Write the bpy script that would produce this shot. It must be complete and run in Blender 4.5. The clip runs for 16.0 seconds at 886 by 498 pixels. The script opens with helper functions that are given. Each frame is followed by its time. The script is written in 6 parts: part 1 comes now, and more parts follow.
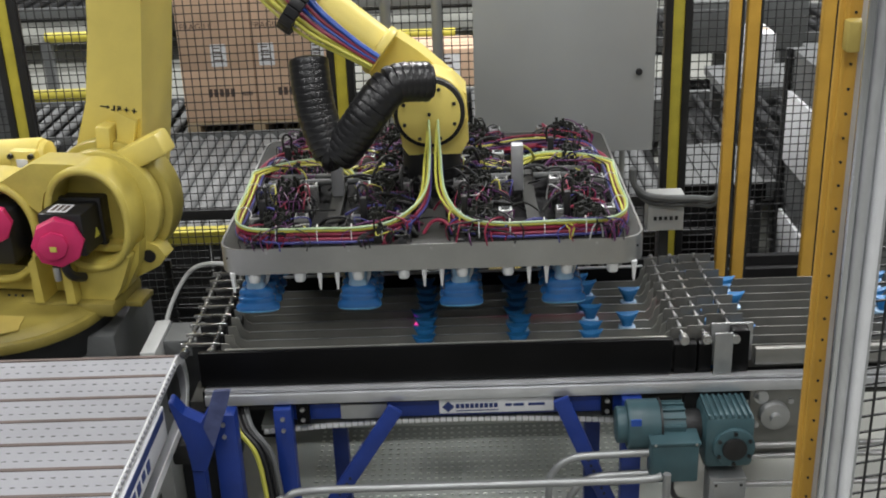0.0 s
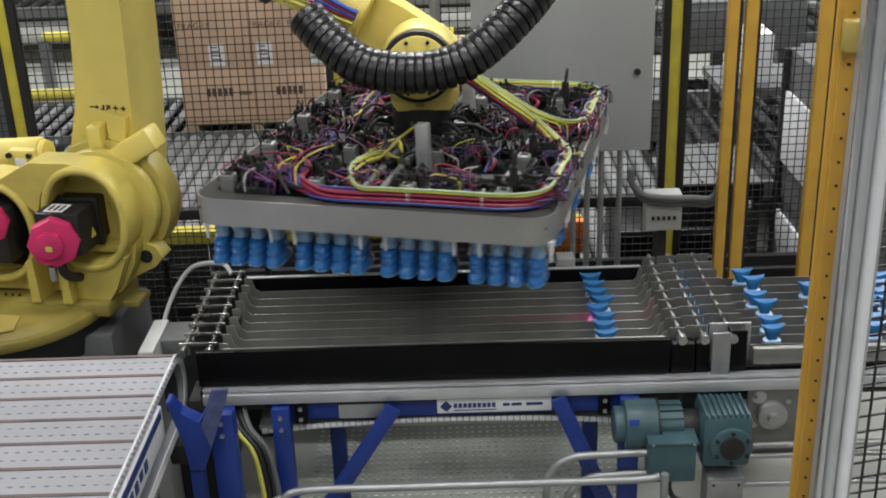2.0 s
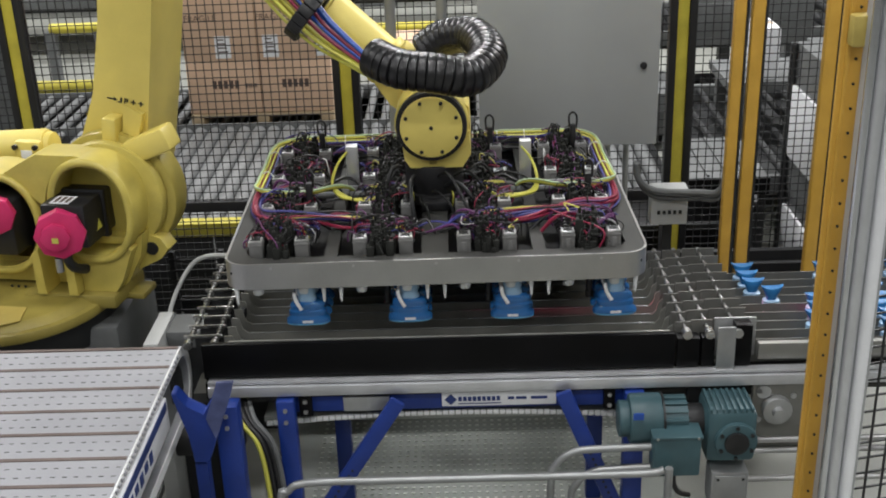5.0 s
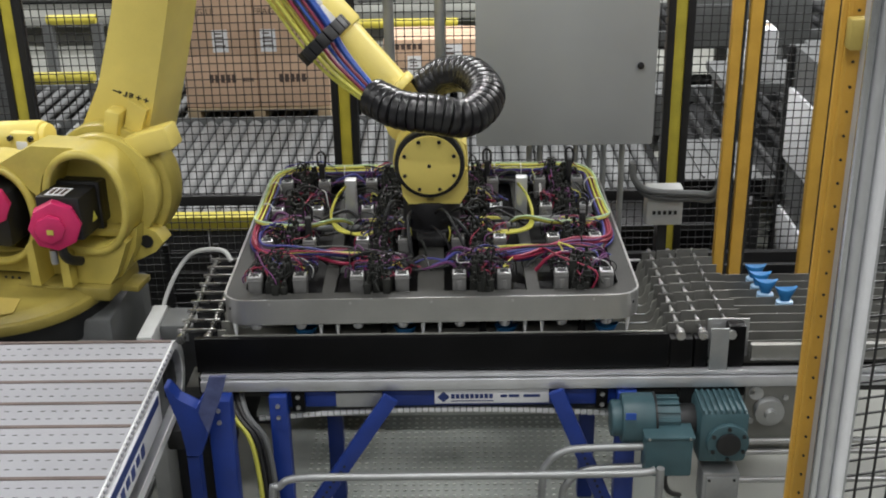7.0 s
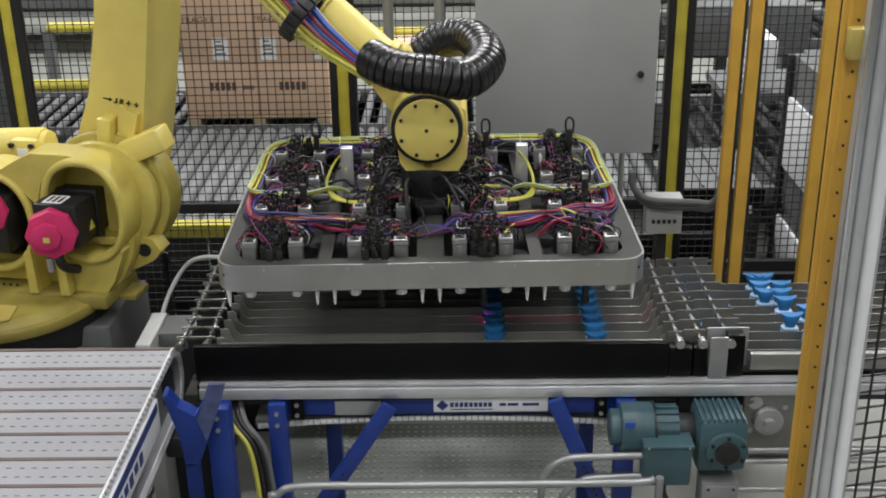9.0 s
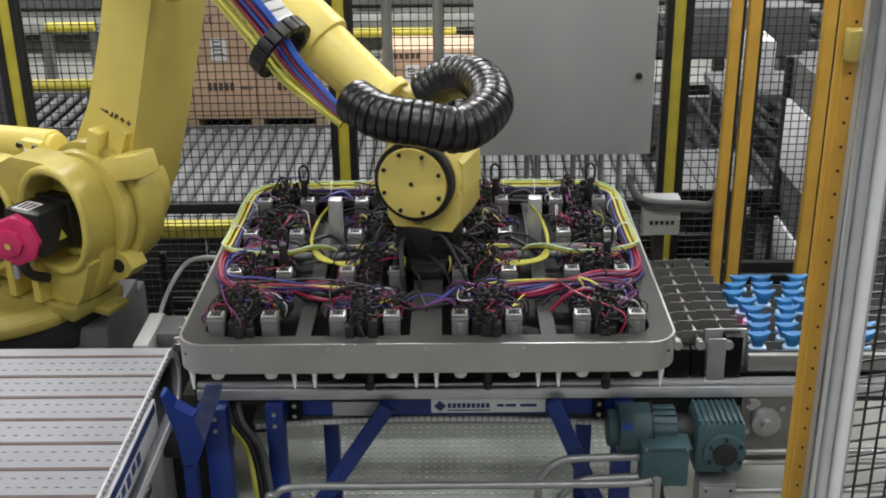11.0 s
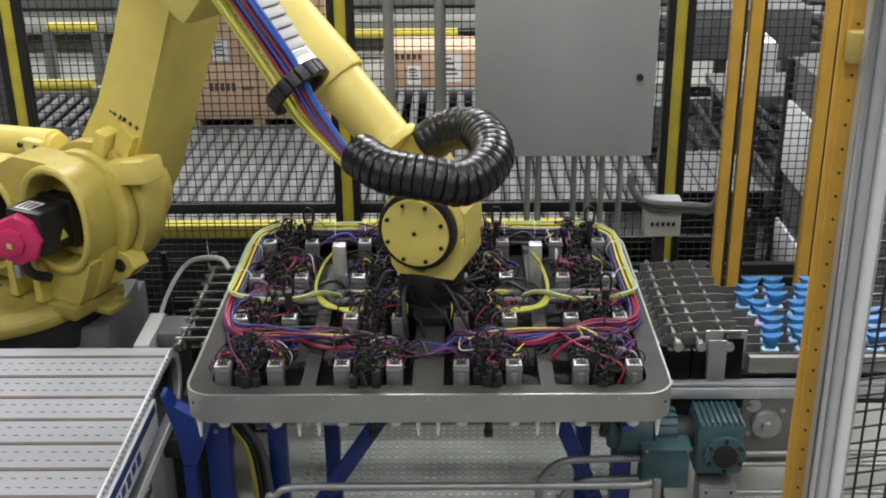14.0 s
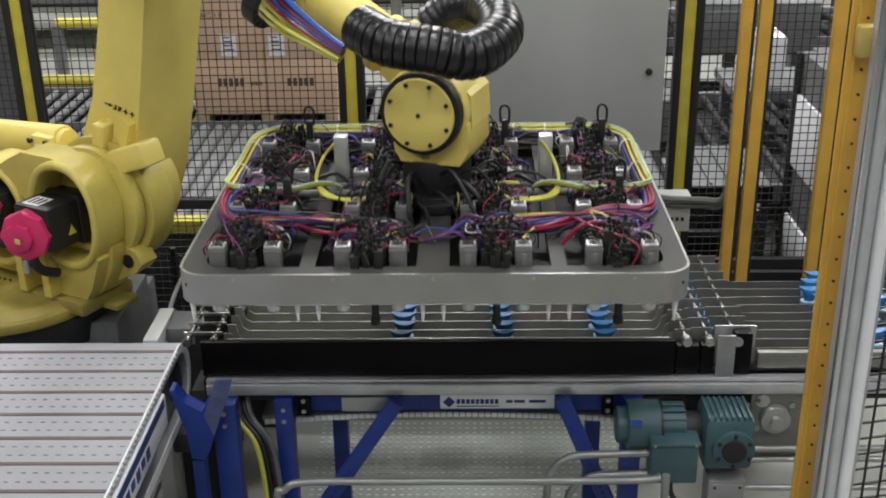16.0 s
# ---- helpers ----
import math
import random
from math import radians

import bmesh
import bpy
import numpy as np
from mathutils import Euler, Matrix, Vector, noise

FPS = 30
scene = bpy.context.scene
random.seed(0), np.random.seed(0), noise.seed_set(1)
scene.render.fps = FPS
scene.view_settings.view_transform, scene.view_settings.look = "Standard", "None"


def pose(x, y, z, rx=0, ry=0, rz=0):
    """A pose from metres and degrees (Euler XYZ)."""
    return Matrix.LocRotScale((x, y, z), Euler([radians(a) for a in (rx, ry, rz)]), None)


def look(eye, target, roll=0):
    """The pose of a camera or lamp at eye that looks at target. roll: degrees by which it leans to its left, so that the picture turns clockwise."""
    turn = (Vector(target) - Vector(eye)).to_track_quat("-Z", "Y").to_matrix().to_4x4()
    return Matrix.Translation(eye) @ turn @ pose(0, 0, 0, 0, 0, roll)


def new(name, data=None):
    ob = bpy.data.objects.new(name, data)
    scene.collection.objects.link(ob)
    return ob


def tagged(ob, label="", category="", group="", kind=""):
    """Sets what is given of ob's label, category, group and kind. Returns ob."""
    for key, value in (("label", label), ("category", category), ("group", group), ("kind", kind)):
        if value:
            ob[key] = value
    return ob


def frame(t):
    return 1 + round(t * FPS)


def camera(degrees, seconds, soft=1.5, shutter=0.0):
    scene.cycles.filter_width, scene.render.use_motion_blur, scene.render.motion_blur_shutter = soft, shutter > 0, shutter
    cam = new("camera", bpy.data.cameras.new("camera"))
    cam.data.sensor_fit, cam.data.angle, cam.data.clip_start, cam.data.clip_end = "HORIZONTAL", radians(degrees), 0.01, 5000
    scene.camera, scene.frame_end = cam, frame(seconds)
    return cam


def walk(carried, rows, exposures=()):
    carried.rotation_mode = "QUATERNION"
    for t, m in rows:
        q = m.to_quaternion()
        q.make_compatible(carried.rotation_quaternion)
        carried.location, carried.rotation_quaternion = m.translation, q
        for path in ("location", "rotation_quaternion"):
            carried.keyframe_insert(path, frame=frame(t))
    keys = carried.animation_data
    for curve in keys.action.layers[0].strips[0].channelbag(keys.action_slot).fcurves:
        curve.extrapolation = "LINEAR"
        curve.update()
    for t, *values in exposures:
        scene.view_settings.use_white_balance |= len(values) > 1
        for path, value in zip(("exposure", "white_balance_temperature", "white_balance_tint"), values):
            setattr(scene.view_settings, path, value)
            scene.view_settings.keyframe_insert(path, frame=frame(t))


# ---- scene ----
cam = camera(42.0, 16.0, soft=1.9, shutter=0.4)
# seconds, yaw, pitch, roll of a camera held in one place
CAM = [
    (0.0, 0.171, -22.969, 2.054),
    (0.5, 0.130, -22.708, 1.887),
    (1.0, -0.098, -23.203, 2.318),
    (1.5, -0.145, -23.304, 2.411),
    (2.0, 0.107, -22.987, 1.956),
    (2.5, 0.243, -22.751, 1.891),
    (3.0, 0.104, -22.605, 2.314),
    (3.5, 0.140, -23.043, 2.390),
    (4.0, 0.386, -23.151, 2.067),
    (6.5, 0.387, -23.560, 1.489),
    (7.0, 0.517, -23.444, 1.017),
    (7.5, 0.421, -23.816, 1.284),
    (8.0, 0.409, -23.712, 1.278),
    (8.5, 0.462, -23.393, 0.947),
    (9.0, 0.555, -23.033, 0.854),
    (11.5, 0.490, -22.994, 0.707),
    (12.0, 0.383, -23.433, 1.001),
    (12.5, 0.481, -23.325, 0.918),
    (13.0, 0.505, -23.315, 0.852),
    (13.5, 0.734, -23.206, 0.498),
    (14.0, 0.606, -22.951, 0.578),
    (14.5, 0.706, -23.301, 0.716),
    (15.0, 0.802, -23.404, 0.702),
    (15.5, 0.906, -23.281, 0.725),
    (16.0, 0.981, -23.191, 0.769),
]
walk(cam, [(t, pose(0, 0, 2.57, 90 + p, r, y)) for t, y, p, r in CAM])

# ---- light: a tall factory hall under rows of cool high-bay lamps ----
world = bpy.data.worlds.new("hall_air")
scene.world = world
world.use_nodes = True
world.node_tree.nodes["Background"].inputs[0].default_value = (0.90, 0.95, 0.95, 1)
world.node_tree.nodes["Background"].inputs[1].default_value = 0.03
scene.view_settings.exposure = -0.02


def ceiling_lamp_light(x, y, power):
    d = bpy.data.lights.new("high_bay_light", "AREA")
    d.shape, d.size, d.size_y, d.energy, d.color = "RECTANGLE", 2.4, 0.5, power, (1.0, 0.995, 0.995)
    ob = new("high_bay_light", d)
    ob.matrix_basis = pose(x, y, 6.85)


for lx in (-5.5, 0.0, 5.5):
    for ly, lp in ((-6.0, 105), (-2.0, 140), (2.2, 150), (8.5, 370 if lx < 3 else 600), (13.0, 290)):
        ceiling_lamp_light(lx, ly, lp)


# ---- materials ----
def mat(name, color, rough=0.5, metal=0.0, vary=0.15, scale=12.0, bump=0.05, fine=140.0, rand=0.0, emit=0.0, alpha_ior=0, spec=0.5):
    m = bpy.data.materials.new(name)
    m.use_nodes = True
    nt = m.node_tree
    b = nt.nodes["Principled BSDF"]
    b.inputs["Metallic"].default_value = metal
    b.inputs["Specular IOR Level"].default_value = spec
    co = nt.nodes.new("ShaderNodeTexCoord")
    n1 = nt.nodes.new("ShaderNodeTexNoise")
    n1.inputs["Scale"].default_value, n1.inputs["Detail"].default_value = scale, 5
    n2 = nt.nodes.new("ShaderNodeTexNoise")
    n2.inputs["Scale"].default_value, n2.inputs["Detail"].default_value = fine, 3
    nt.links.new(co.outputs["Object"], n1.inputs["Vector"])
    nt.links.new(co.outputs["Object"], n2.inputs["Vector"])
    mix = nt.nodes.new("ShaderNodeMix")
    mix.data_type = "RGBA"
    mix.inputs[6].default_value = (*[c * (1 - vary) for c in color], 1)
    mix.inputs[7].default_value = (*[min(1, c * (1 + vary)) for c in color], 1)
    add = nt.nodes.new("ShaderNodeMath")
    add.operation = "MULTIPLY_ADD"
    add.inputs[1].default_value, add.inputs[2].default_value = 0.25, 0.0
    nt.links.new(n2.outputs["Fac"], add.inputs[0])
    ramp = nt.nodes.new("ShaderNodeMapRange")
    ramp.inputs[1].default_value, ramp.inputs[2].default_value = 0.3, 0.7
    nt.links.new(n1.outputs["Fac"], ramp.inputs[0])
    s = nt.nodes.new("ShaderNodeMath")
    s.operation = "MULTIPLY_ADD"
    s.inputs[1].default_value = 0.75
    nt.links.new(ramp.outputs[0], s.inputs[0])
    nt.links.new(add.outputs[0], s.inputs[2])
    fac = s.outputs[0]
    if rand:
        info = nt.nodes.new("ShaderNodeObjectInfo")
        r = nt.nodes.new("ShaderNodeMath")
        r.operation = "MULTIPLY_ADD"
        r.inputs[1].default_value = rand
        nt.links.new(info.outputs["Random"], r.inputs[0])
        nt.links.new(fac, r.inputs[2])
        fac = r.outputs[0]
    nt.links.new(fac, mix.inputs[0])
    nt.links.new(mix.outputs[2], b.inputs["Base Color"])
    rr = nt.nodes.new("ShaderNodeMapRange")
    rr.inputs[3].default_value, rr.inputs[4].default_value = max(0.02, rough - 0.1), min(1, rough + 0.12)
    nt.links.new(n1.outputs["Fac"], rr.inputs[0])
    nt.links.new(rr.outputs[0], b.inputs["Roughness"])
    if bump:
        bp = nt.nodes.new("ShaderNodeBump")
        bp.inputs["Strength"].default_value, bp.inputs["Distance"].default_value = bump, 0.01
        nt.links.new(n2.outputs["Fac"], bp.inputs["Height"])
        nt.links.new(bp.outputs[0], b.inputs["Normal"])
    if emit:
        b.inputs["Emission Color"].default_value = (*color, 1)
        b.inputs["Emission Strength"].default_value = emit
    return m


YEL = mat("robot_yellow_paint", (0.78, 0.64, 0.165), 0.40, vary=0.10, scale=5, bump=0.03)
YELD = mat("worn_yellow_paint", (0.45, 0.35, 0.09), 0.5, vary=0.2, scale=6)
# grime plus the shade under the casting, both in the base colour
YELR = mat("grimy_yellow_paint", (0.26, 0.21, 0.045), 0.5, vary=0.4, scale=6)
FYEL = mat("fence_yellow_paint", (0.50, 0.43, 0.05), 0.5, vary=0.2)
ORA = mat("amber_post_paint", (0.54, 0.31, 0.045), 0.42, vary=0.18, scale=7)
BLK = mat("black_plastic", (0.012, 0.012, 0.013), 0.45, vary=0.3)
HOSE = mat("black_hose_rubber", (0.011, 0.011, 0.012), 0.29, vary=0.3, bump=0.1)
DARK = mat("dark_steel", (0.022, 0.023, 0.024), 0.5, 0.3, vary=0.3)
BPAN = mat("black_side_panel", (0.004, 0.004, 0.0045), 0.4, vary=0.35, scale=5, spec=0.12)
MAG = mat("magenta_motor_cap", (0.55, 0.025, 0.12), 0.4, vary=0.15)
STEEL = mat("brushed_steel", (0.48, 0.49, 0.49), 0.42, 0.85, vary=0.14, scale=8, bump=0.06)
PLATE = mat("tool_plate_steel", (0.40, 0.40, 0.39), 0.38, 0.85, vary=0.14, scale=6, bump=0.05)
RODD = mat("worn_dark_rod", (0.28, 0.28, 0.27), 0.28, 0.9, vary=0.3)
CHROME = mat("bright_rod", (0.48, 0.48, 0.48), 0.3, 0.9, vary=0.15)
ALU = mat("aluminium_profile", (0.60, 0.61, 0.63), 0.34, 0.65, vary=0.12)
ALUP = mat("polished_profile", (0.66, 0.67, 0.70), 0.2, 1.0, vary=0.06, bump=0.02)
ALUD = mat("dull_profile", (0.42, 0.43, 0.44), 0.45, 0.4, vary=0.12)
# pale base colour that carries the post's streak of highlight
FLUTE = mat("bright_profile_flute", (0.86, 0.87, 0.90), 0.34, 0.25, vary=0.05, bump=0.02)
VALVE = mat("grey_black_valve_plastic", (0.016, 0.017, 0.015), 0.68, vary=0.4, scale=30, spec=0.25)
IND = mat("indigo_tube", (0.045, 0.045, 0.20), 0.4, vary=0.2)
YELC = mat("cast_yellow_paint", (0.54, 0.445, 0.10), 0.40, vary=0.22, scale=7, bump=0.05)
CYLM = mat("cylinder_grey", (0.19, 0.19, 0.185), 0.42, 0.3, vary=0.15)
DIV = mat("lane_divider_metal", (0.42, 0.42, 0.385), 0.36, 0.65, vary=0.2, rand=0.3)
COMB = mat("comb_plate_metal", (0.23, 0.23, 0.215), 0.42, 0.6, vary=0.15, rand=0.3)
BELTD = mat("dark_conveyor_belt", (0.05, 0.05, 0.045), 0.6, vary=0.3)
TUBES = mat("dull_steel_tube", (0.33, 0.34, 0.34), 0.42, 0.6, vary=0.15)
TOPP = mat("tool_top_plate", (0.045, 0.045, 0.042), 0.55, 0.0, vary=0.3, scale=7, spec=0.25)
SCUFF = mat("scuffed_blue_paint", (0.10, 0.12, 0.26), 0.3, 0.4, vary=0.35, scale=25)
BLUEF = mat("blue_frame_paint", (0.010, 0.034, 0.21), 0.4, vary=0.25, scale=7)
BLUEB = mat("bottle_blue_plastic", (0.03, 0.17, 0.47), 0.12, vary=0.12, scale=20, rand=0.25)
NECK = mat("milky_white_plastic", (0.27, 0.42, 0.58), 0.3, vary=0.1, scale=20)
BLUEL = mat("pale_blue_base_plastic", (0.16, 0.42, 0.72), 0.15, vary=0.1, scale=20)
BLUEC = mat("cap_blue_plastic", (0.018, 0.135, 0.33), 0.35, vary=0.2, scale=30, rand=0.4)
WHT = mat("white_plastic", (0.75, 0.76, 0.76), 0.4, vary=0.06)
BELTW = mat("white_modular_belt", (0.30, 0.305, 0.325), 0.55, vary=0.08, scale=9)
BROWN = mat("belt_seam_rust", (0.13, 0.098, 0.085), 0.7, vary=0.3)
TEAL = mat("motor_teal_paint", (0.045, 0.095, 0.11), 0.45, vary=0.2)
GREY = mat("grey_cabinet_paint", (0.33, 0.345, 0.345), 0.38, vary=0.06, scale=3, bump=0.02)
LGREY = mat("light_grey_box", (0.45, 0.46, 0.45), 0.5, vary=0.1)
MGREY = mat("machine_grey", (0.115, 0.12, 0.12), 0.5, vary=0.2)
BLUEB.node_tree.nodes["Principled BSDF"].inputs["Transmission Weight"].default_value = 0.25
BLUEB.node_tree.nodes["Principled BSDF"].inputs["Coat Weight"].default_value = 0.4
CARD = mat("brown_cardboard", (0.56, 0.385, 0.265), 0.85, vary=0.1, scale=4, rand=0.3)
CARDL = mat("pale_cardboard_top", (0.50, 0.36, 0.25), 0.85, vary=0.1, scale=4)
PRINT = mat("box_print_ink", (0.09, 0.06, 0.05), 0.85)
WOOD = mat("pallet_wood", (0.38, 0.29, 0.18), 0.8, vary=0.25, scale=9, rand=0.3)
TREADD = mat("tread_bump_metal", (0.62, 0.64, 0.60), 0.35, 0.3, vary=0.15)
PAPER = mat("white_paper_label", (0.75, 0.76, 0.78), 0.6, vary=0.04)
FLOOR = mat("concrete_floor", (0.24, 0.245, 0.22), 0.5, vary=0.22, scale=1.6, bump=0.06)
TREAD = mat("tread_plate", (0.28, 0.30, 0.275), 0.5, 0.1, vary=0.12, scale=3)
ROLLG = mat("worn_roller_steel", (0.17, 0.175, 0.175), 0.5, 0.5, vary=0.2, rand=0.3)
WALL = mat("hall_wall_paint", (0.16, 0.165, 0.165), 0.8, vary=0.12, scale=0.7)
CEIL = mat("hall_ceiling_paint", (0.10, 0.10, 0.10), 0.8, vary=0.1, scale=0.7)
WIRE = mat("black_fence_wire", (0.015, 0.015, 0.016), 0.5)
RED = mat("red_tube", (0.24, 0.018, 0.05), 0.35, vary=0.15)
BLU = mat("blue_tube", (0.018, 0.075, 0.36), 0.35, vary=0.15)
YTU = mat("yellow_tube", (0.55, 0.53, 0.09), 0.35, vary=0.15)
PUR = mat("purple_tube", (0.11, 0.03, 0.11), 0.4, vary=0.15)
GRN = mat("pale_green_tube", (0.42, 0.55, 0.33), 0.4, vary=0.15)
ORG = mat("orange_guard_paint", (0.75, 0.20, 0.03), 0.5)
INKB = mat("label_blue_ink", (0.02, 0.04, 0.16), 0.6)


# ---- mesh tools ----
def M(x=0, y=0, z=0, rx=0, ry=0, rz=0):
    return pose(x, y, z, rx, ry, rz)


def box(bm, x0, x1, y0, y1, z0, z1, m=None, bevel=0.0):
    r = bmesh.ops.create_cube(bm, size=1.0)
    vs = r["verts"]
    bmesh.ops.transform(bm, verts=vs, matrix=Matrix.Translation(((x0 + x1) / 2, (y0 + y1) / 2, (z0 + z1) / 2))
                        @ Matrix.Diagonal((x1 - x0, y1 - y0, z1 - z0, 1)))
    if bevel:
        es = list({e for v in vs for e in v.link_edges})
        out = bmesh.ops.bevel(bm, geom=es, offset=bevel, segments=2, affect="EDGES", profile=0.5)
        vs = list({v for f in out["faces"] for v in f.verts} | {v for v in vs if v.is_valid})
    if m is not None:
        bmesh.ops.transform(bm, verts=vs, matrix=m)
    return vs


def cyl(bm, r, h, m=None, seg=20, r2=None, bevel=0.0):
    """A cylinder on z from 0 to h."""
    o = bmesh.ops.create_cone(bm, cap_ends=True, segments=seg, radius1=r, radius2=r if r2 is None else r2, depth=h)
    vs = o["verts"]
    bmesh.ops.translate(bm, verts=vs, vec=(0, 0, h / 2))
    if bevel:
        es = [e for e in {e for v in vs for e in v.link_edges} if abs(e.verts[0].co.z - e.verts[1].co.z) < 1e-6]
        out = bmesh.ops.bevel(bm, geom=es, offset=bevel, segments=2, affect="EDGES", profile=0.5)
        vs = list({v for f in out["faces"] for v in f.verts} | {v for v in vs if v.is_valid})
    if m is not None:
        bmesh.ops.transform(bm, verts=vs, matrix=m)
    return vs


def smooth_path(pts, n=6):
    pts = [Vector(p) for p in pts]
    out = []
    for i in range(len(pts) - 1):
        p0, p1, p2, p3 = pts[max(i - 1, 0)], pts[i], pts[i + 1], pts[min(i + 2, len(pts) - 1)]
        for k in range(n):
            t = k / n
            out.append(0.5 * ((2 * p1) + (p2 - p0) * t + (2 * p0 - 5 * p1 + 4 * p2 - p3) * t * t + (3 * p1 - p0 - 3 * p2 + p3) * t ** 3))
    out.append(pts[-1])
    return out


def tube(bm, pts, r, seg=8, n=6, m=None):
    path = smooth_path(pts, n) if n > 1 else [Vector(p) for p in pts]
    rings = []
    up = Vector((0.13, 0.21, 1.0)).normalized()
    for i, p in enumerate(path):
        d = (path[min(i + 1, len(path) - 1)] - path[max(i - 1, 0)])
        d = d.normalized() if d.length > 1e-9 else Vector((1, 0, 0))
        a = d.cross(up)
        if a.length < 1e-3:
            a = d.cross(Vector((1, 0, 0)))
        a.normalize()
        b = a.cross(d)
        up = b
        ring = []
        for k in range(seg):
            w = 2 * math.pi * k / seg
            c = p + a * (r * math.cos(w)) + b * (r * math.sin(w))
            ring.append(bm.verts.new(m @ c if m is not None else c))
        rings.append(ring)
    for i in range(len(rings) - 1):
        for k in range(seg):
            bm.faces.new((rings[i][k], rings[i][(k + 1) % seg], rings[i + 1][(k + 1) % seg], rings[i + 1][k]))
    bm.faces.new(rings[0][::-1])
    bm.faces.new(rings[-1])


def prism(bm, outline, y0, y1, m=None, holes=()):
    """An outline in x, z given thickness from y0 to y1; one hole at most, with as many corners as the outline."""
    def loop(pts, y):
        return [bm.verts.new((p[0], y, p[1])) for p in pts]
    a, b = loop(outline, y0), loop(outline, y1)
    new_vs = a + b
    n = len(outline)
    for i in range(n):
        bm.faces.new((a[i], a[(i + 1) % n], b[(i + 1) % n], b[i]))
    if holes:
        c, d = loop(holes, y0), loop(holes, y1)
        new_vs += c + d
        for i in range(n):
            j = (i + 1) % n
            bm.faces.new((c[j], c[i], d[i], d[j]))
            bm.faces.new((a[j], a[i], c[i], c[j]))
            bm.faces.new((b[i], b[j], d[j], d[i]))
    else:
        bm.faces.new(a[::-1])
        bm.faces.new(b)
    if m is not None:
        bmesh.ops.transform(bm, verts=new_vs, matrix=m)
    return new_vs


def rounded_rect(w, d, r, n=6):
    pts = []
    for cx, cy, a0 in ((w / 2 - r, d / 2 - r, 0), (-w / 2 + r, d / 2 - r, 90), (-w / 2 + r, -d / 2 + r, 180), (w / 2 - r, -d / 2 + r, 270)):
        for k in range(n + 1):
            a = radians(a0 + 90 * k / n)
            pts.append((cx + r * math.cos(a), cy + r * math.sin(a)))
    return pts


def finish(bm, smooth=False, angle=40):
    bmesh.ops.recalc_face_normals(bm, faces=bm.faces)
    if smooth:
        for f in bm.faces:
            f.smooth = True
        for e in bm.edges:
            if len(e.link_faces) == 2 and e.calc_face_angle(0) > radians(angle):
                e.smooth = False


def mesh_of(name, bm, material, smooth=True):
    finish(bm, smooth)
    me = bpy.data.meshes.new(name)
    bm.to_mesh(me)
    bm.free()
    me.materials.append(material)
    return me


def part(name, bm, material, parent, label="", smooth=True):
    ob = new(name, mesh_of(name, bm, material, smooth) if isinstance(bm, bmesh.types.BMesh) else bm)
    ob.parent = parent
    if label:
        ob["label"] = label
    return ob


def solid(name, bm, material, label, category, kind="", group="", smooth=True):
    return tagged(new(name, mesh_of(name, bm, material, smooth)), label, category, group, kind)


def thing(name, at, label, category, group="", kind=""):
    ob = new(name)
    ob.matrix_basis = at
    ob.empty_display_size = 0.1
    return tagged(ob, label, category, group, kind)


def B():
    return bmesh.new()


def one_box(*a, **k):
    bm = B()
    box(bm, *a, **k)
    return bm


def bolts(name, places, r, h, m, parent, seg=8, material=None):
    """Single bolt heads on one shared mesh, facing -y before m turns them."""
    bm = B()
    cyl(bm, r, h, M(0, 0, 0, 90), seg)
    me = mesh_of(name, bm, material or BLK)
    for p in places:
        part(name, me, None, parent).matrix_basis = m @ M(*p)


# ---- the hall ----
def hall():
    bm = B()
    box(bm, -14, 14, -8, 26, -0.2, 0.0)
    solid("floor", bm, FLOOR, "grey sealed concrete factory floor with scuffs", "floor", "structure", smooth=False)
    for nm, a in (("wall_north", (-14, 14, 26, 26.3, 0, 7)), ("wall_south", (-14, 14, -8.3, -8, 0, 7)),
                  ("wall_west", (-14.3, -14, -8, 26, 0, 7)), ("wall_east", (14, 14.3, -8, 26, 0, 7))):
        solid(nm, one_box(*a), WALL, "plain grey factory wall far behind the machines", "wall", "structure", smooth=False)
    solid("ceiling", one_box(-14, 14, -8, 26, 7.0, 7.2), CEIL, "grey factory ceiling high over the cell", "ceiling", "structure", smooth=False)
    bm = B()
    rng = random.Random(5)
    box(bm, -0.75, 0.75, 3.45, 4.5, 0.004, 0.012)
    tp = solid("tread_plate", bm, TREAD, "pale raised-pattern tread plate lying under the conveyor", "floor plate", "structure", smooth=False)
    bm = B()
    for i in range(40):
        for j in range(26):
            x, y = -0.6 + i * 0.031, 3.58 + j * 0.036
            box(bm, x, x + 0.013, y, y + 0.007, 0.012, 0.0155)
    part("tread_pattern", bm, TREADD, tp, "raised bright tread marks", smooth=False)["kind"] = "stuff"


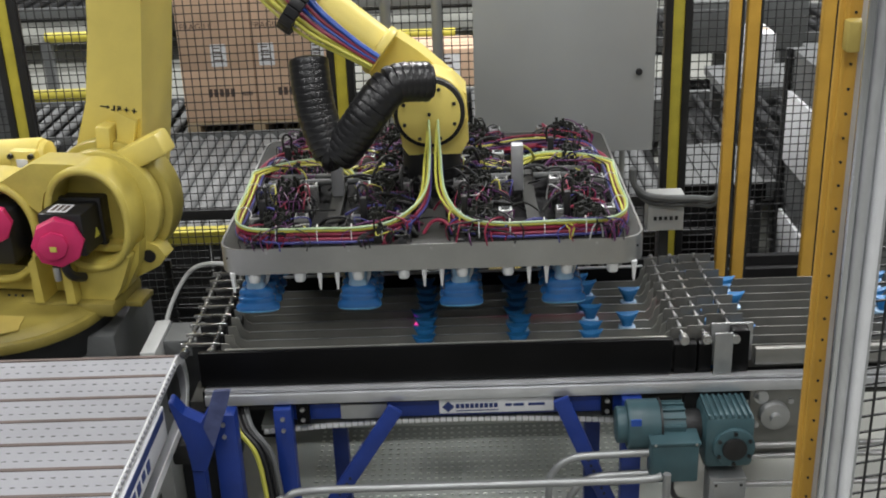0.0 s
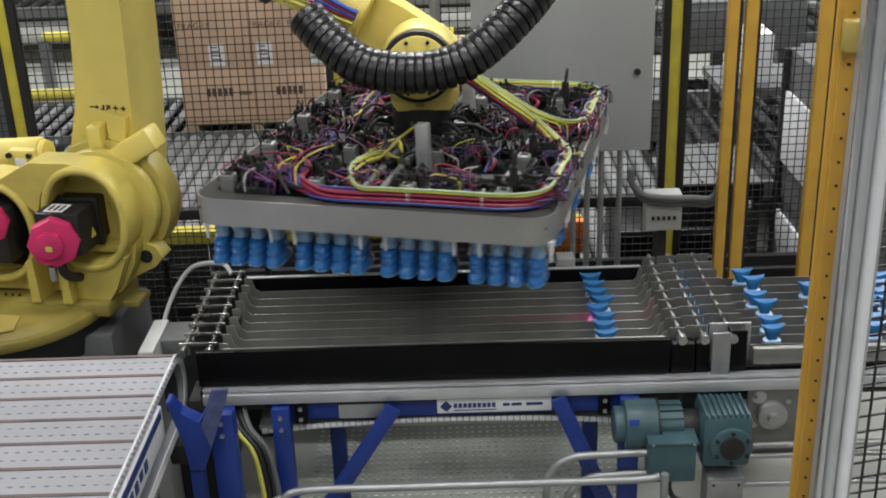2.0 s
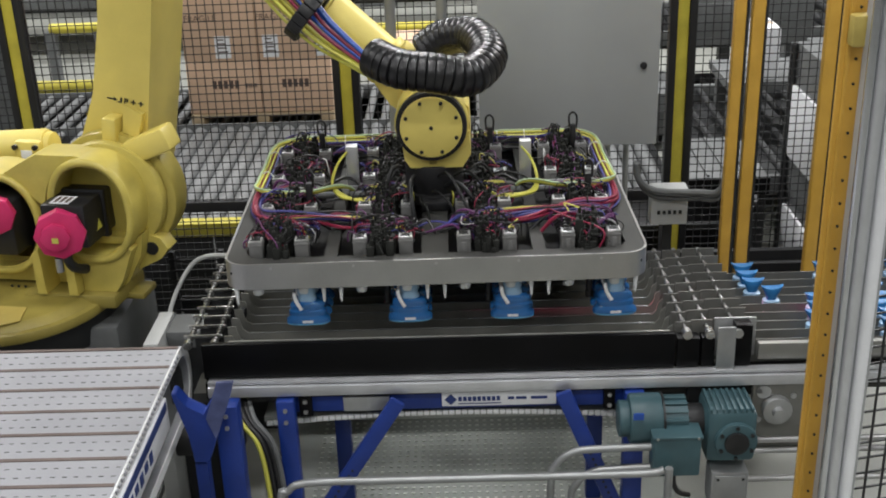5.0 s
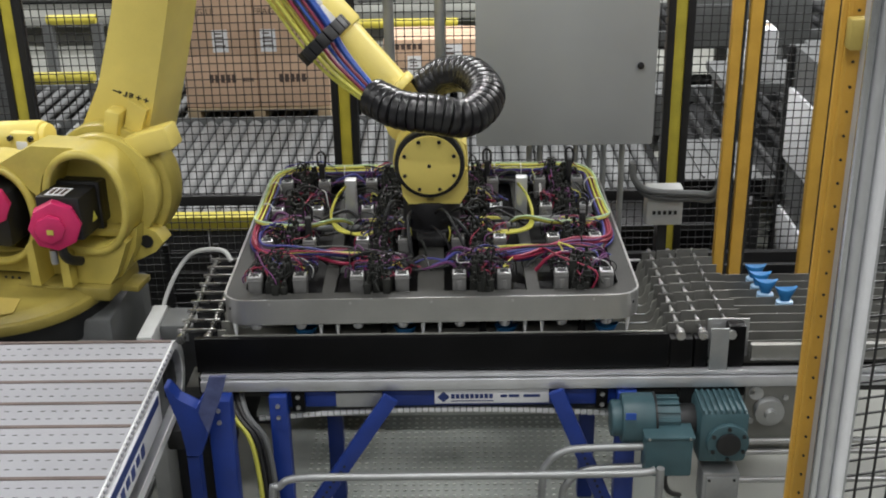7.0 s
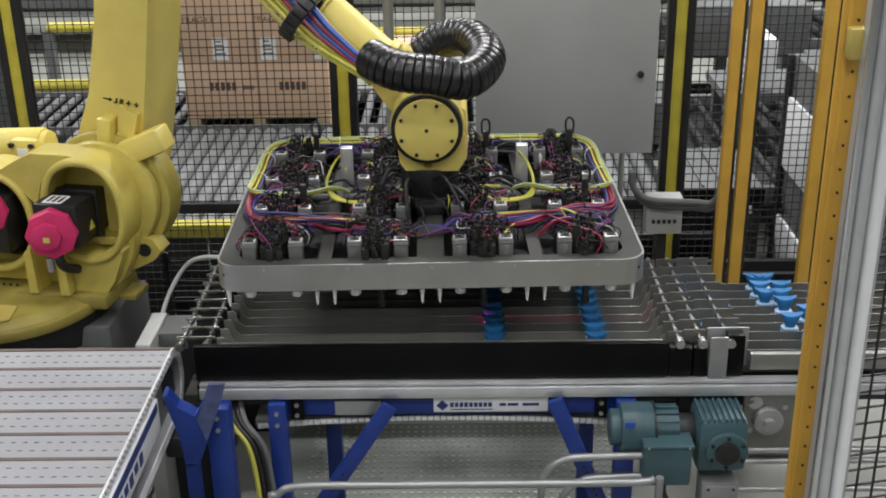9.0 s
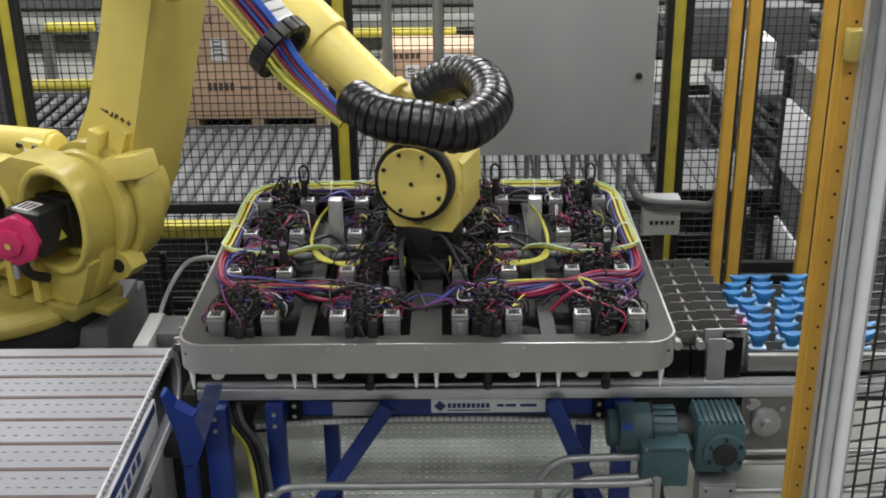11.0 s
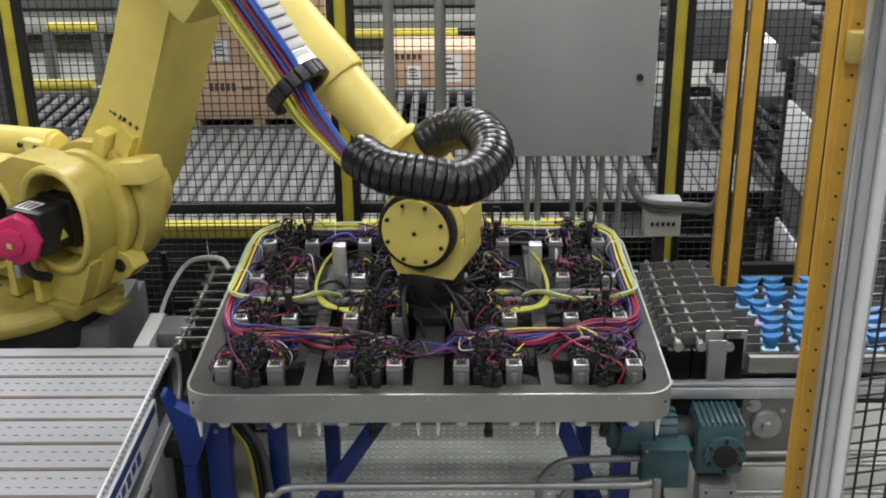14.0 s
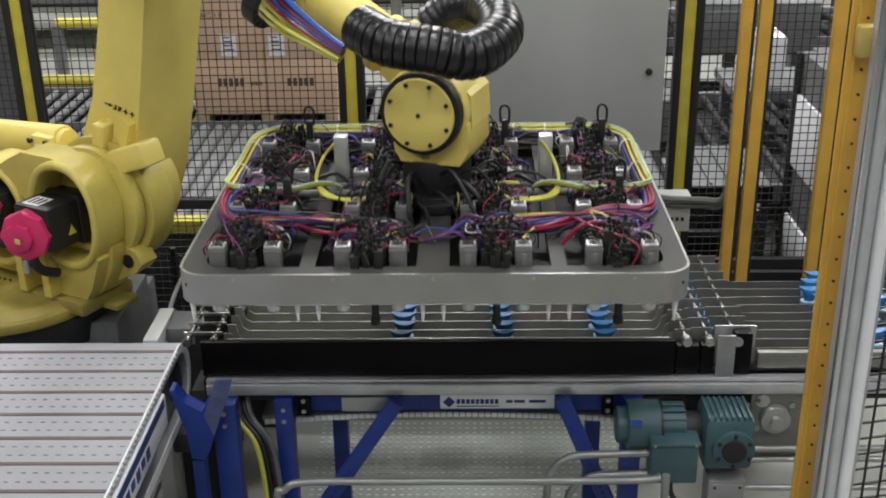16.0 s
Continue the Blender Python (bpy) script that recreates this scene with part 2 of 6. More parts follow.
# ---- fence ----
def mesh_panel(name, width, z0, z1, m, step=0.036, r=0.0019, label="black welded wire mesh fence panel"):
    verts, faces = [], []

    def bar(x0, x1, za, zb, y):
        k = len(verts)
        for yy in (y - r, y + r):
            verts.extend(((x0, yy, za), (x1, yy, za), (x1, yy, zb), (x0, yy, zb)))
        faces.extend(((k, k + 1, k + 2, k + 3), (k + 7, k + 6, k + 5, k + 4), (k, k + 4, k + 5, k + 1),
                      (k + 1, k + 5, k + 6, k + 2), (k + 2, k + 6, k + 7, k + 3), (k + 3, k + 7, k + 4, k)))
    x = 0.0
    while x <= width:
        bar(x - r, x + r, z0, z1, 0.0)
        x += step
    z = z0
    while z <= z1:
        bar(0, width, z - r, z + r, 2 * r)
        z += step
    me = bpy.data.meshes.new(name)
    me.from_pydata(verts, [], faces)
    me.materials.append(WIRE)
    ob = tagged(new(name, me), label, "wire mesh", kind="stuff")
    ob.matrix_basis = m
    return ob


def fence_post(x, y, w=0.10):
    t = thing("fence_post", M(x, y, 0), "black steel fence post with a yellow stripe down its face", "fence post", "fence posts")
    bm = B()
    box(bm, -w / 2, -w / 2 + 0.032, -0.03, 0.03, 0, 2.6, bevel=0.003)
    box(bm, w / 2 - 0.032, w / 2, -0.03, 0.03, 0, 2.6, bevel=0.003)
    part("side_channel", bm, BLK, t, "black side channels")
    part("stripe", one_box(-w / 2 + 0.0325, w / 2 - 0.0325, -0.022, 0.028, 0, 2.6, bevel=0.003), FYEL, t, "yellow painted face")
    part("foot_plate", one_box(-0.09, 0.09, -0.07, 0.07, 0, 0.012), BLK, t)


def fences():
    for x in (-1.955, -0.51, 0.967):
        fence_post(x, 5.0, 0.115)
    mesh_panel("wire_mesh", 1.33, 0.12, 2.6, M(-1.895, 5.0, 0))
    mesh_panel("wire_mesh", 1.36, 0.12, 2.6, M(-0.45, 5.0, 0))
    mesh_panel("wire_mesh", 1.0, 0.12, 2.6, M(1.03, 5.0, 0))
    mesh_panel("wire_mesh", 1.2, 0.12, 2.6, M(-3.2, 5.0, 0))
    for x0, x1 in ((-1.897, -0.568), (-0.452, 0.909)):
        bm = B()
        box(bm, x0, x1, 4.985, 5.015, 0.64, 0.69, bevel=0.004)
        box(bm, x0, x1, 4.985, 5.015, 0.06, 0.11, bevel=0.004)
        solid("fence_rail", bm, BLK, "black steel rails tying the mesh fence posts", "fence rail", group="fence rails")
    # a panel beside the aluminium post
    mesh_panel("wire_mesh", 0.9, 0.1, 2.6, M(0.885, 2.28, 0, 0, 0, 12), step=0.042, r=0.0022)


# ---- far side: roller conveyors, boxes, machines ----
def lettering(words, size):
    cu = bpy.data.curves.new("lettering", "FONT")
    cu.body, cu.size, cu.align_x, cu.align_y, cu.extrude = words, size, "CENTER", "CENTER", 0.0008
    ob = bpy.data.objects.new("lettering", cu)
    me = bpy.data.meshes.new_from_object(ob)
    bm = B()
    bm.from_mesh(me)
    bpy.data.objects.remove(ob)
    bpy.data.meshes.remove(me)
    bm.transform(M(0, 0, 0, 90))
    return bm


def carton(name, w, d, h, at, label, labels=(), bars=(), material=None, words=()):
    t = thing(name, at, label, "carton", "cartons on the pallet")
    bm = B()
    box(bm, -w / 2, w / 2, 0, d, 0, h, bevel=0.006)
    part("body", bm, material or CARD, t)
    bm = B()
    box(bm, -w / 2 + 0.01, w / 2 - 0.01, d / 2 - 0.03, d / 2 + 0.03, h, h + 0.001)
    part("tape", bm, CARDL, t, "pale sealing tape")
    for x, z, a, b in labels:
        part("paper_label", one_box(x - a / 2, x + a / 2, -0.003, 0.0, z - b / 2, z + b / 2), PAPER, t, "white shipping label")
        bm = B()
        for k in range(4):
            box(bm, x - a * 0.35, x + a * (0.1 + 0.08 * k), -0.0045, -0.003, z + b * (0.3 - 0.18 * k), z + b * (0.36 - 0.18 * k))
        part("label_print", bm, PRINT, t)
    for x, z in words:
        bm = lettering("FRAGILE", 0.062)
        bm.transform(M(x, -0.0015, z))
        part("printed_word", bm, PRINT, t, "dark printed word", smooth=False)
    for x, z, a, b in bars:
        for k in range(5):
            part("print_bar", one_box(x - a / 2 + a * k / 5, x - a / 2 + a * (k + 0.72) / 5, -0.002, 0.0, z - b / 2, z + b / 2), PRINT, t, "dark printed bar")
    return t


def pallet(x, y, z, w=1.06, d=1.0):
    t = thing("wooden_pallet", M(x, y, z), "pale wooden pallet under the stacked cartons", "pallet")
    for k in range(7):
        part("deck_board", one_box(-w / 2 + 0.0, w / 2, k * d / 6.6, k * d / 6.6 + 0.1, 0.10, 0.12, bevel=0.003), WOOD, t)
    for k in range(3):
        xx = -w / 2 + k * (w - 0.09) / 2
        part("stringer", one_box(xx, xx + 0.09, 0.0, d, 0.018, 0.10, bevel=0.003), WOOD, t)
    for k in range(2):
        part("bottom_board", one_box(-w / 2, w / 2, k * (d - 0.1), k * (d - 0.1) + 0.1, 0.0, 0.018, bevel=0.003), WOOD, t)


def roller_bed(x0, x1, y0, y1, z, step=0.105, r=0.03, label="grey steel roller conveyor behind the fence", rail=None, steel=None):
    t = thing("roller_conveyor", M(0, 0, 0), label, "roller conveyor", "roller conveyors")
    bm = B()
    cyl(bm, r, y1 - y0 - 0.08, M(0, 0, 0, -90), seg=12)
    me = mesh_of("roller", bm, steel or ROLLG)
    n = int((x1 - x0) / step)
    for k in range(n):
        ob = part("roller", me, None, t)
        ob.location = (x0 + step * (k + 0.5), y0 + 0.04, z - r)
    for yy in (y0, y1 - 0.04):
        part("side_rail", one_box(x0, x1, yy, yy + 0.04, z - 0.09, z + 0.015, bevel=0.004), rail or MGREY, t)
    bm = B()
    box(bm, x0, x1, y0 + 0.04, y1 - 0.04, z - 0.12, z - 0.10)
    part("tray", bm, DARK, t, "dark tray under the rollers")
    for k in range(4):
        xx = x0 + 0.1 + k * (x1 - x0 - 0.28) / 3
        part("leg", one_box(xx, xx + 0.08, y0 + 0.02, y0 + 0.1, 0, max(0.02, z - 0.12)), MGREY, t)
    return t


def far_side():
    roller_bed(-2.45, 1.3, 5.35, 7.95, 0.16, r=0.049, label="long pallet roller conveyor with grey rollers behind the fence")
    roller_bed(-4.6, 3.6, 7.97, 9.15, 0.10, step=0.12, label="roller conveyor carrying the pallet of cartons")
    roller_bed(1.36, 3.6, 5.6, 7.4, 0.50, step=0.13, r=0.022, steel=DARK, label="raised roller conveyor with thin rollers beyond the posts")
    roller_bed(-4.6, -2.5, 5.35, 7.95, 0.16, step=0.15, r=0.024, steel=STEEL, label="pallet conveyor with thin bright rollers behind the fence")
    pallet(-1.44, 8.02, 0.10, 1.03)
    z1, z2 = 0.225, 0.606
    carton("carton", 0.52, 0.48, 0.38, M(-1.697, 8.03, z1), "brown cardboard carton with dark printed bars", bars=((0.02, 0.21, 0.2, 0.06), (0.2, 0.2, 0.08, 0.03)))
    carton("carton", 0.51, 0.48, 0.38, M(-1.178, 8.03, z1), "brown cardboard carton with dark printed bars", bars=((0.0, 0.21, 0.2, 0.06),))
    carton("carton", 0.52, 0.48, 0.535, M(-1.697, 8.03, z2), "brown cardboard carton with a white label", labels=((0.02, 0.10, 0.11, 0.16),), words=((-0.12, 0.305),))
    carton("carton", 0.51, 0.48, 0.535, M(-1.178, 8.03, z2), "brown cardboard carton with two white labels", labels=((-0.16, 0.10, 0.11, 0.16), (0.2, 0.10, 0.09, 0.16)), words=((-0.14, 0.305), (0.13, 0.305)))
    carton("carton", 0.78, 0.5, 0.33, M(-0.24, 9.6, 0.0), "large brown carton with white shipping papers", labels=((0.17, 0.17, 0.20, 0.24), (-0.13, 0.11, 0.12, 0.16), (-0.34, 0.1, 0.07, 0.13)), bars=((-0.17, 0.27, 0.24, 0.05),), material=CARD)
    for x, y, z, w in ((-2.76, 7.75, 0.53, 0.50), (-3.30, 9.8, 0.50, 0.42), (0.0, 12.0, 0.5, 4.0), (2.4, 9.0, 0.95, 2.2), (-1.0, 10.6, 0.25, 2.0)):
        t = thing("guard_rail", M(x, y, 0), "yellow tubular guard rail beside the rollers", "guard rail", "guard rails")
        bm = B()
        tube(bm, [(-w / 2, 0, z), (w / 2, 0, z)], 0.045, 10, 1)
        part("rail", bm, FYEL, t)
        for s in (-1, 1):
            part("foot", one_box(s * w / 2 - 0.04, s * w / 2 + 0.04, -0.04, 0.04, 0, z - 0.03), MGREY, t)
    # yellow edge and orange guard low behind the fence
    solid("floor_guard", one_box(-4.0, 0.6, 5.22, 5.30, 0.42, 0.49, bevel=0.004), FYEL, "long yellow guard rail low behind the fence", "guard rail")
    t = thing("floor_guard_skirt", M(0, 0, 0), "dark plates under the yellow guard rail", "guard plate")
    for k in range(5):
        part("plate", one_box(-4.0 + 0.92 * k, -3.09 + 0.92 * k, 5.24, 5.28, 0.0, 0.415, bevel=0.004), DARK, t)
    solid("orange_guard", one_box(0.10, 0.62, 5.12, 5.18, 0.36, 0.52, bevel=0.005), ORG, "orange painted guard plate behind the fence", "guard plate")
    # machine columns
    for x, y, w, h in ((-3.34, 8.0, 0.30, 3.6), (-3.0, 10.5, 0.16, 3.6), (-5.0, 9.5, 0.3, 3.6), (2.9, 10.0, 0.2, 3.6), (1.4, 12.5, 0.2, 3.6), (-0.9, 13.0, 0.2, 3.6)):
        t = thing("machine_column", M(x, y, 0), "grey steel machine column behind the rollers", "column", "machine columns")
        bm = B()
        box(bm, -w / 2, w / 2, -0.02, 0.02, 0, h)
        box(bm, -w / 2, -w / 2 + 0.02, -0.1, 0.1, 0, h)
        box(bm, w / 2 - 0.02, w / 2, -0.1, 0.1, 0, h)
        part("column_section", bm, MGREY, t)
        part("base_plate", one_box(-w, w, -0.18, 0.18, 0, 0.02), MGREY, t)
    for i, (x0, x1, y, z) in enumerate(((-5.2, 3.6, 10.8, 0.55), (-5.2, 3.6, 12.8, 0.7), (0.6, 4.5, 8.4, 0.62))):
        roller_bed(x0, x1, y, y + 1.1, z, step=0.16, steel=DARK, label="far roller conveyor in the dim of the hall", rail=FYEL if i == 1 else MGREY)
    for x, y, z, w, h in ((2.0, 8.0, 0.62, 0.9, 0.35), (1.25, 7.6, 0.10, 0.5, 0.3), (-2.5, 12.0, 0.0, 1.6, 1.4), (0.6, 14.5, 0.0, 3.0, 1.7), (-4.6, 13.8, 0.0, 1.5, 2.0)):
        t = thing("machine_housing", M(x, y, z), "grey machine housing beyond the rollers", "machine", "machine housings")
        part("body", one_box(-w / 2, w / 2, 0, 0.6, 0, h, bevel=0.01), MGREY, t)
        part("door", one_box(-w * 0.4, w * 0.1, -0.012, 0.0, h * 0.15, h * 0.85, bevel=0.003), MGREY, t)
        part("handle", one_box(w * 0.03, w * 0.06, -0.03, -0.012, h * 0.45, h * 0.6), DARK, t)
    # white sheets and a white carton beyond the side fence
    t = thing("wrapped_stack", M(1.62, 5.08, 0), "dark stack with white sheets tied to its side beyond the fence", "stack")
    part("core", one_box(0.02, 0.5, 0.0, 0.5, 0.0, 1.22, bevel=0.01), MGREY, t)
    for z0, z1 in ((0.66, 1.02), (0.05, 0.40)):
        part("white_sheet", one_box(0.0, 0.018, 0.05, 0.44, z0, z1, bevel=0.003), PAPER, t, "white sheet")
    part("corner_strip", one_box(-0.012, 0.018, 0.46, 0.49, 0.0, 1.22, bevel=0.003), DARK, t, "dark corner strip")
    t = thing("transfer_table", M(0, 0, 0), "grey steel transfer table with a black edge beyond the fence", "table")
    part("top", one_box(1.08, 1.50, 5.36, 6.0, 0.57, 0.60, bevel=0.004), MGREY, t)
    part("edge", one_box(1.08, 1.50, 5.33, 5.357, 0.52, 0.605, bevel=0.004), BPAN, t, "black front edge")
    part("shelf", one_box(1.34, 1.50, 5.40, 5.95, 0.42, 0.45, bevel=0.004), MGREY, t)
    for x in (1.345, 1.46):
        for y in (5.37, 5.955):
            part("leg", one_box(x, x + 0.035, y, y + 0.028, 0.0, 0.568), DARK, t)
    for k in range(4):
        part("guide_strip", one_box(1.10 + 0.10 * k, 1.112 + 0.10 * k, 5.38, 5.98, 0.6005, 0.612), MGREY, t)
    t = thing("open_carton", M(2.16, 5.75, 0), "pale open carton with raised flaps on a dark post", "carton")
    part("body", one_box(-0.30, 0.2, 0.0, 0.4, 0.80, 1.10, bevel=0.005), MGREY, t)
    for a, z in ((24, 1.105), (-20, 1.105)):
        part("flap", one_box(0.0, 0.34, 0.0, 0.02, 0.0, 0.03, M(-0.30, -0.025 if a > 0 else -0.05, z, 0, -a), bevel=0.003), PAPER, t, "white carton flap edge")
    part("stand", one_box(-0.1, 0.0, 0.15, 0.25, 0.0, 0.80), DARK, t)
    t = thing("machine_skid", M(1.04, 5.2, 0), "dark low machine skid behind the fence", "machine base")
    part("body", one_box(-0.27, 0.30, 0.0, 0.5, 0.05, 0.40, bevel=0.01), BPAN, t)
    part("top_rail", one_box(-0.28, 0.31, -0.01, 0.03, 0.40, 0.43, bevel=0.004), DARK, t)
    for x in (-0.22, 0.25):
        part("foot", one_box(x - 0.03, x + 0.03, 0.02, 0.1, 0.0, 0.05), DARK, t)
    carton("white_carton", 0.115, 0.3, 0.30, M(1.79, 6.6, 0.75), "white carton standing on a conveyor beyond the fence", material=PAPER)
    t = thing("carton_stand", M(1.95, 6.6, 0), "dark steel stand under the white carton", "stand")
    part("top", one_box(-0.4, 0.4, -0.05, 0.5, 0.70, 0.75), MGREY, t)
    for sx in (-0.36, 0.3):
        for sy in (-0.03, 0.42):
            part("leg", one_box(sx, sx + 0.06, sy, sy + 0.06, 0, 0.70), MGREY, t)


# ---- grey cabinet, pipes and boxes on the fence ----
def cabinet():
    t = thing("control_cabinet", M(0, 4.6, 0), "plain grey steel control cabinet hung inside the fence", "cabinet")
    part("body", one_box(0.075, 0.80, 0.02, 0.27, 1.045, 2.25, bevel=0.006), GREY, t)
    part("door", one_box(0.070, 0.805, 0.0, 0.018, 1.04, 2.255, bevel=0.004), GREY, t)
    bm = B()
    cyl(bm, 0.014, 0.012, M(0.74, 0.0, 1.377, 90), 16, bevel=0.002)
    part("lock", bm, BLK, t, "small round black lock")
    for x in (-0.285, -0.075):
        bm = B()
        cyl(bm, 0.022, 2.6, M(x, 4.72, 0), 14)
        solid("conduit_pipe", bm, STEEL, "upright grey conduit pipe beside the cabinet", "pipe", group="conduit pipes")
    for x in (0.30, 0.345, 0.50, 0.56, 0.62, 0.70):
        bm = B()
        cyl(bm, 0.013, 1.04, M(x, 4.74, 0), 10)
        solid("conduit_pipe", bm, STEEL, "thin grey conduit running up into the cabinet", "pipe", group="conduit pipes")
    t = thing("junction_box", M(0.845, 4.45, 0.735), "light grey junction box with small terminals below the cabinet", "junction box")
    part("body", one_box(-0.075, 0.075, 0, 0.08, 0, 0.16, bevel=0.006), LGREY, t)
    for k in range(5):
        part("terminal", one_box(-0.05 + k * 0.022, -0.038 + k * 0.022, -0.006, 0.0, 0.05, 0.065), DARK, t)
    part("mount", one_box(-0.02, 0.02, 0.03, 0.06, -0.735, 0.0), DARK, t, "dark upright mount")
    for dz, dy in ((0.0, 0.0), (-0.03, 0.02)):
        bm = B()
        tube(bm, [(0.70, 4.42 + dy, 1.02), (0.71, 4.42 + dy, 0.95), (0.78, 4.42 + dy, 0.90 + dz), (0.95, 4.40 + dy, 0.895 + dz), (1.03, 4.36 + dy, 0.92 + dz), (1.05, 4.33 + dy, 1.1), (1.05, 4.33 + dy, 1.5)], 0.014, 8)
        solid("grey_cable", bm, MGREY, "dark grey cable looped from cabinet to post", "cable", group="grey cables")


def behind_conveyor():
    t = thing("machine_bed", M(0, 0, 0), "low dark steel machine bed between conveyor and fence", "machine bed")
    part("body", one_box(-1.0, 1.6, 4.30, 4.92, 0.0, 0.42, bevel=0.01), DARK, t)
    for k in range(4):
        part("tray_rail", one_box(-1.0, 1.6, 4.34 + 0.14 * k, 4.37 + 0.14 * k, 0.425, 0.47), BLK, t)
    t = thing("slatted_guard", M(0, 4.0, 0), "black guard of thin horizontal bars beside the robot", "guard")
    for k in range(13):
        part("bar", one_box(-1.13, -0.74, 0, 0.006, 0.32 + 0.042 * k, 0.327 + 0.042 * k), BLK, t)
    for x in (-1.13, -0.94, -0.745):
        part("upright", one_box(x, x + 0.02, 0.0065, 0.03, 0.0, 0.86), BLK, t)
    part("backing", one_box(-1.13, -0.74, 0.12, 0.13, 0.0, 0.62), DARK, t, "dark backing plate")
    for x, w, h, mt, nm in ((0.17, 0.13, 0.16, YELD, "yellow"), (-0.55, 0.10, 0.12, YELD, "yellow"), (-0.36, 0.16, 0.10, MGREY, "grey"), (0.42, 0.07, 0.2, LGREY, "light grey"), (-0.12, 0.08, 0.14, MGREY, "grey")):
        t = thing("valve_box", M(x, 4.22, 0), nm + " valve box on a stand behind the conveyor", "valve box", "valve boxes")
        part("body", one_box(-w / 2, w / 2, 0, 0.08, 0.52, 0.52 + h, bevel=0.005), mt, t)
        part("window", one_box(-w * 0.3, w * 0.3, -0.004, 0.0, 0.52 + h * 0.3, 0.52 + h * 0.6), BLK, t, "dark window")
        part("stand", one_box(-0.015, 0.015, 0.03, 0.06, 0.0, 0.52), DARK, t)
    bm = B()
    tube(bm, [(-0.79, 3.62, 0.965), (-0.83, 3.66, 0.99), (-0.95, 3.72, 0.95), (-1.02, 3.68, 0.86), (-1.05, 3.6, 0.76), (-1.02, 3.5, 0.70)], 0.008, 8)
    solid("air_hose", bm, LGREY, "thin pale air hose curving to the robot base", "hose")
    t = thing("angle_plate", M(-1.01, 3.32, 0), "light grey angle plate beside the robot pedestal", "plate")
    part("upright", one_box(-0.05, 0.0, 0.0, 0.24, 0.0, 0.83, bevel=0.004), LGREY, t)
    part("shelf", one_box(0.002, 0.16, 0.10, 0.24, 0.76, 0.82, bevel=0.004), MGREY, t)
    part("foot", one_box(0.002, 0.16, 0.12, 0.22, 0.0, 0.755), DARK, t)


# ---- posts on the camera side ----
def posts():
    for x, w in ((0.995, 0.040), (1.060, 0.046), (1.326, 0.046)):
        t = thing("light_curtain_post", M(x, 4.1, 0), "tall amber yellow light curtain post behind the conveyor", "post", "light curtain posts")
        part("housing", one_box(-w / 2, w / 2, -0.02, 0.02, 0, 2.6, bevel=0.006), ORA, t)
        part("lens_strip", one_box(w / 2, w / 2 + 0.008, -0.02, 0.02, 0.3, 2.5), DARK, t, "dark lens strip")
        part("base_plate", one_box(-0.07, 0.07, -0.07, 0.07, 0, 0.012), DARK, t)
    t = thing("amber_frame_post", M(0.751, 2.2, 0), "amber yellow perforated upright beside the aluminium post", "post")
    part("channel", one_box(-0.018, 0.025, 0.0, 0.014, 0, 2.75, bevel=0.003), ORA, t)
    part("edge_strip", one_box(-0.010, -0.002, -0.008, 0.0, 0, 2.75, bevel=0.002), ORA, t)
    for k in range(46):
        bm = B()
        cyl(bm, 0.003, 0.003, M(0.012, 0.0, 0.35 + k * 0.05, 90), 8)
        part("bolt_head", bm, DARK, t)
    part("bracket", one_box(-0.01, 0.026, -0.035, 0.0, 2.03, 2.09, bevel=0.004), YELD, t)
    part("base_plate", one_box(-0.08, 0.06, -0.02, 0.1, 0, 0.01), DARK, t)
    t = thing("aluminium_post", M(0.801, 2.12, 0), "shiny grooved aluminium profile post", "post")
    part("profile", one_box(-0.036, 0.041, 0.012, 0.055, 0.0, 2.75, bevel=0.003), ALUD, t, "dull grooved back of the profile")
    # flutes differ in tone: the right one holds a painted highlight
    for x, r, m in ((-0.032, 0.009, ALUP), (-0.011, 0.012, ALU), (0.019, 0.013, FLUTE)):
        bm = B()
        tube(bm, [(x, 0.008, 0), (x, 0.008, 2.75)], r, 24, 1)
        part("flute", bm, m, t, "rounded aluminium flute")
    part("base_plate", one_box(-0.06, 0.06, -0.02, 0.09, 0, 0.01), DARK, t)


# ---- the lane conveyor ----
LANE0, PITCH, COMB0, COMBP = 3.125, 0.060, 3.108, 0.066


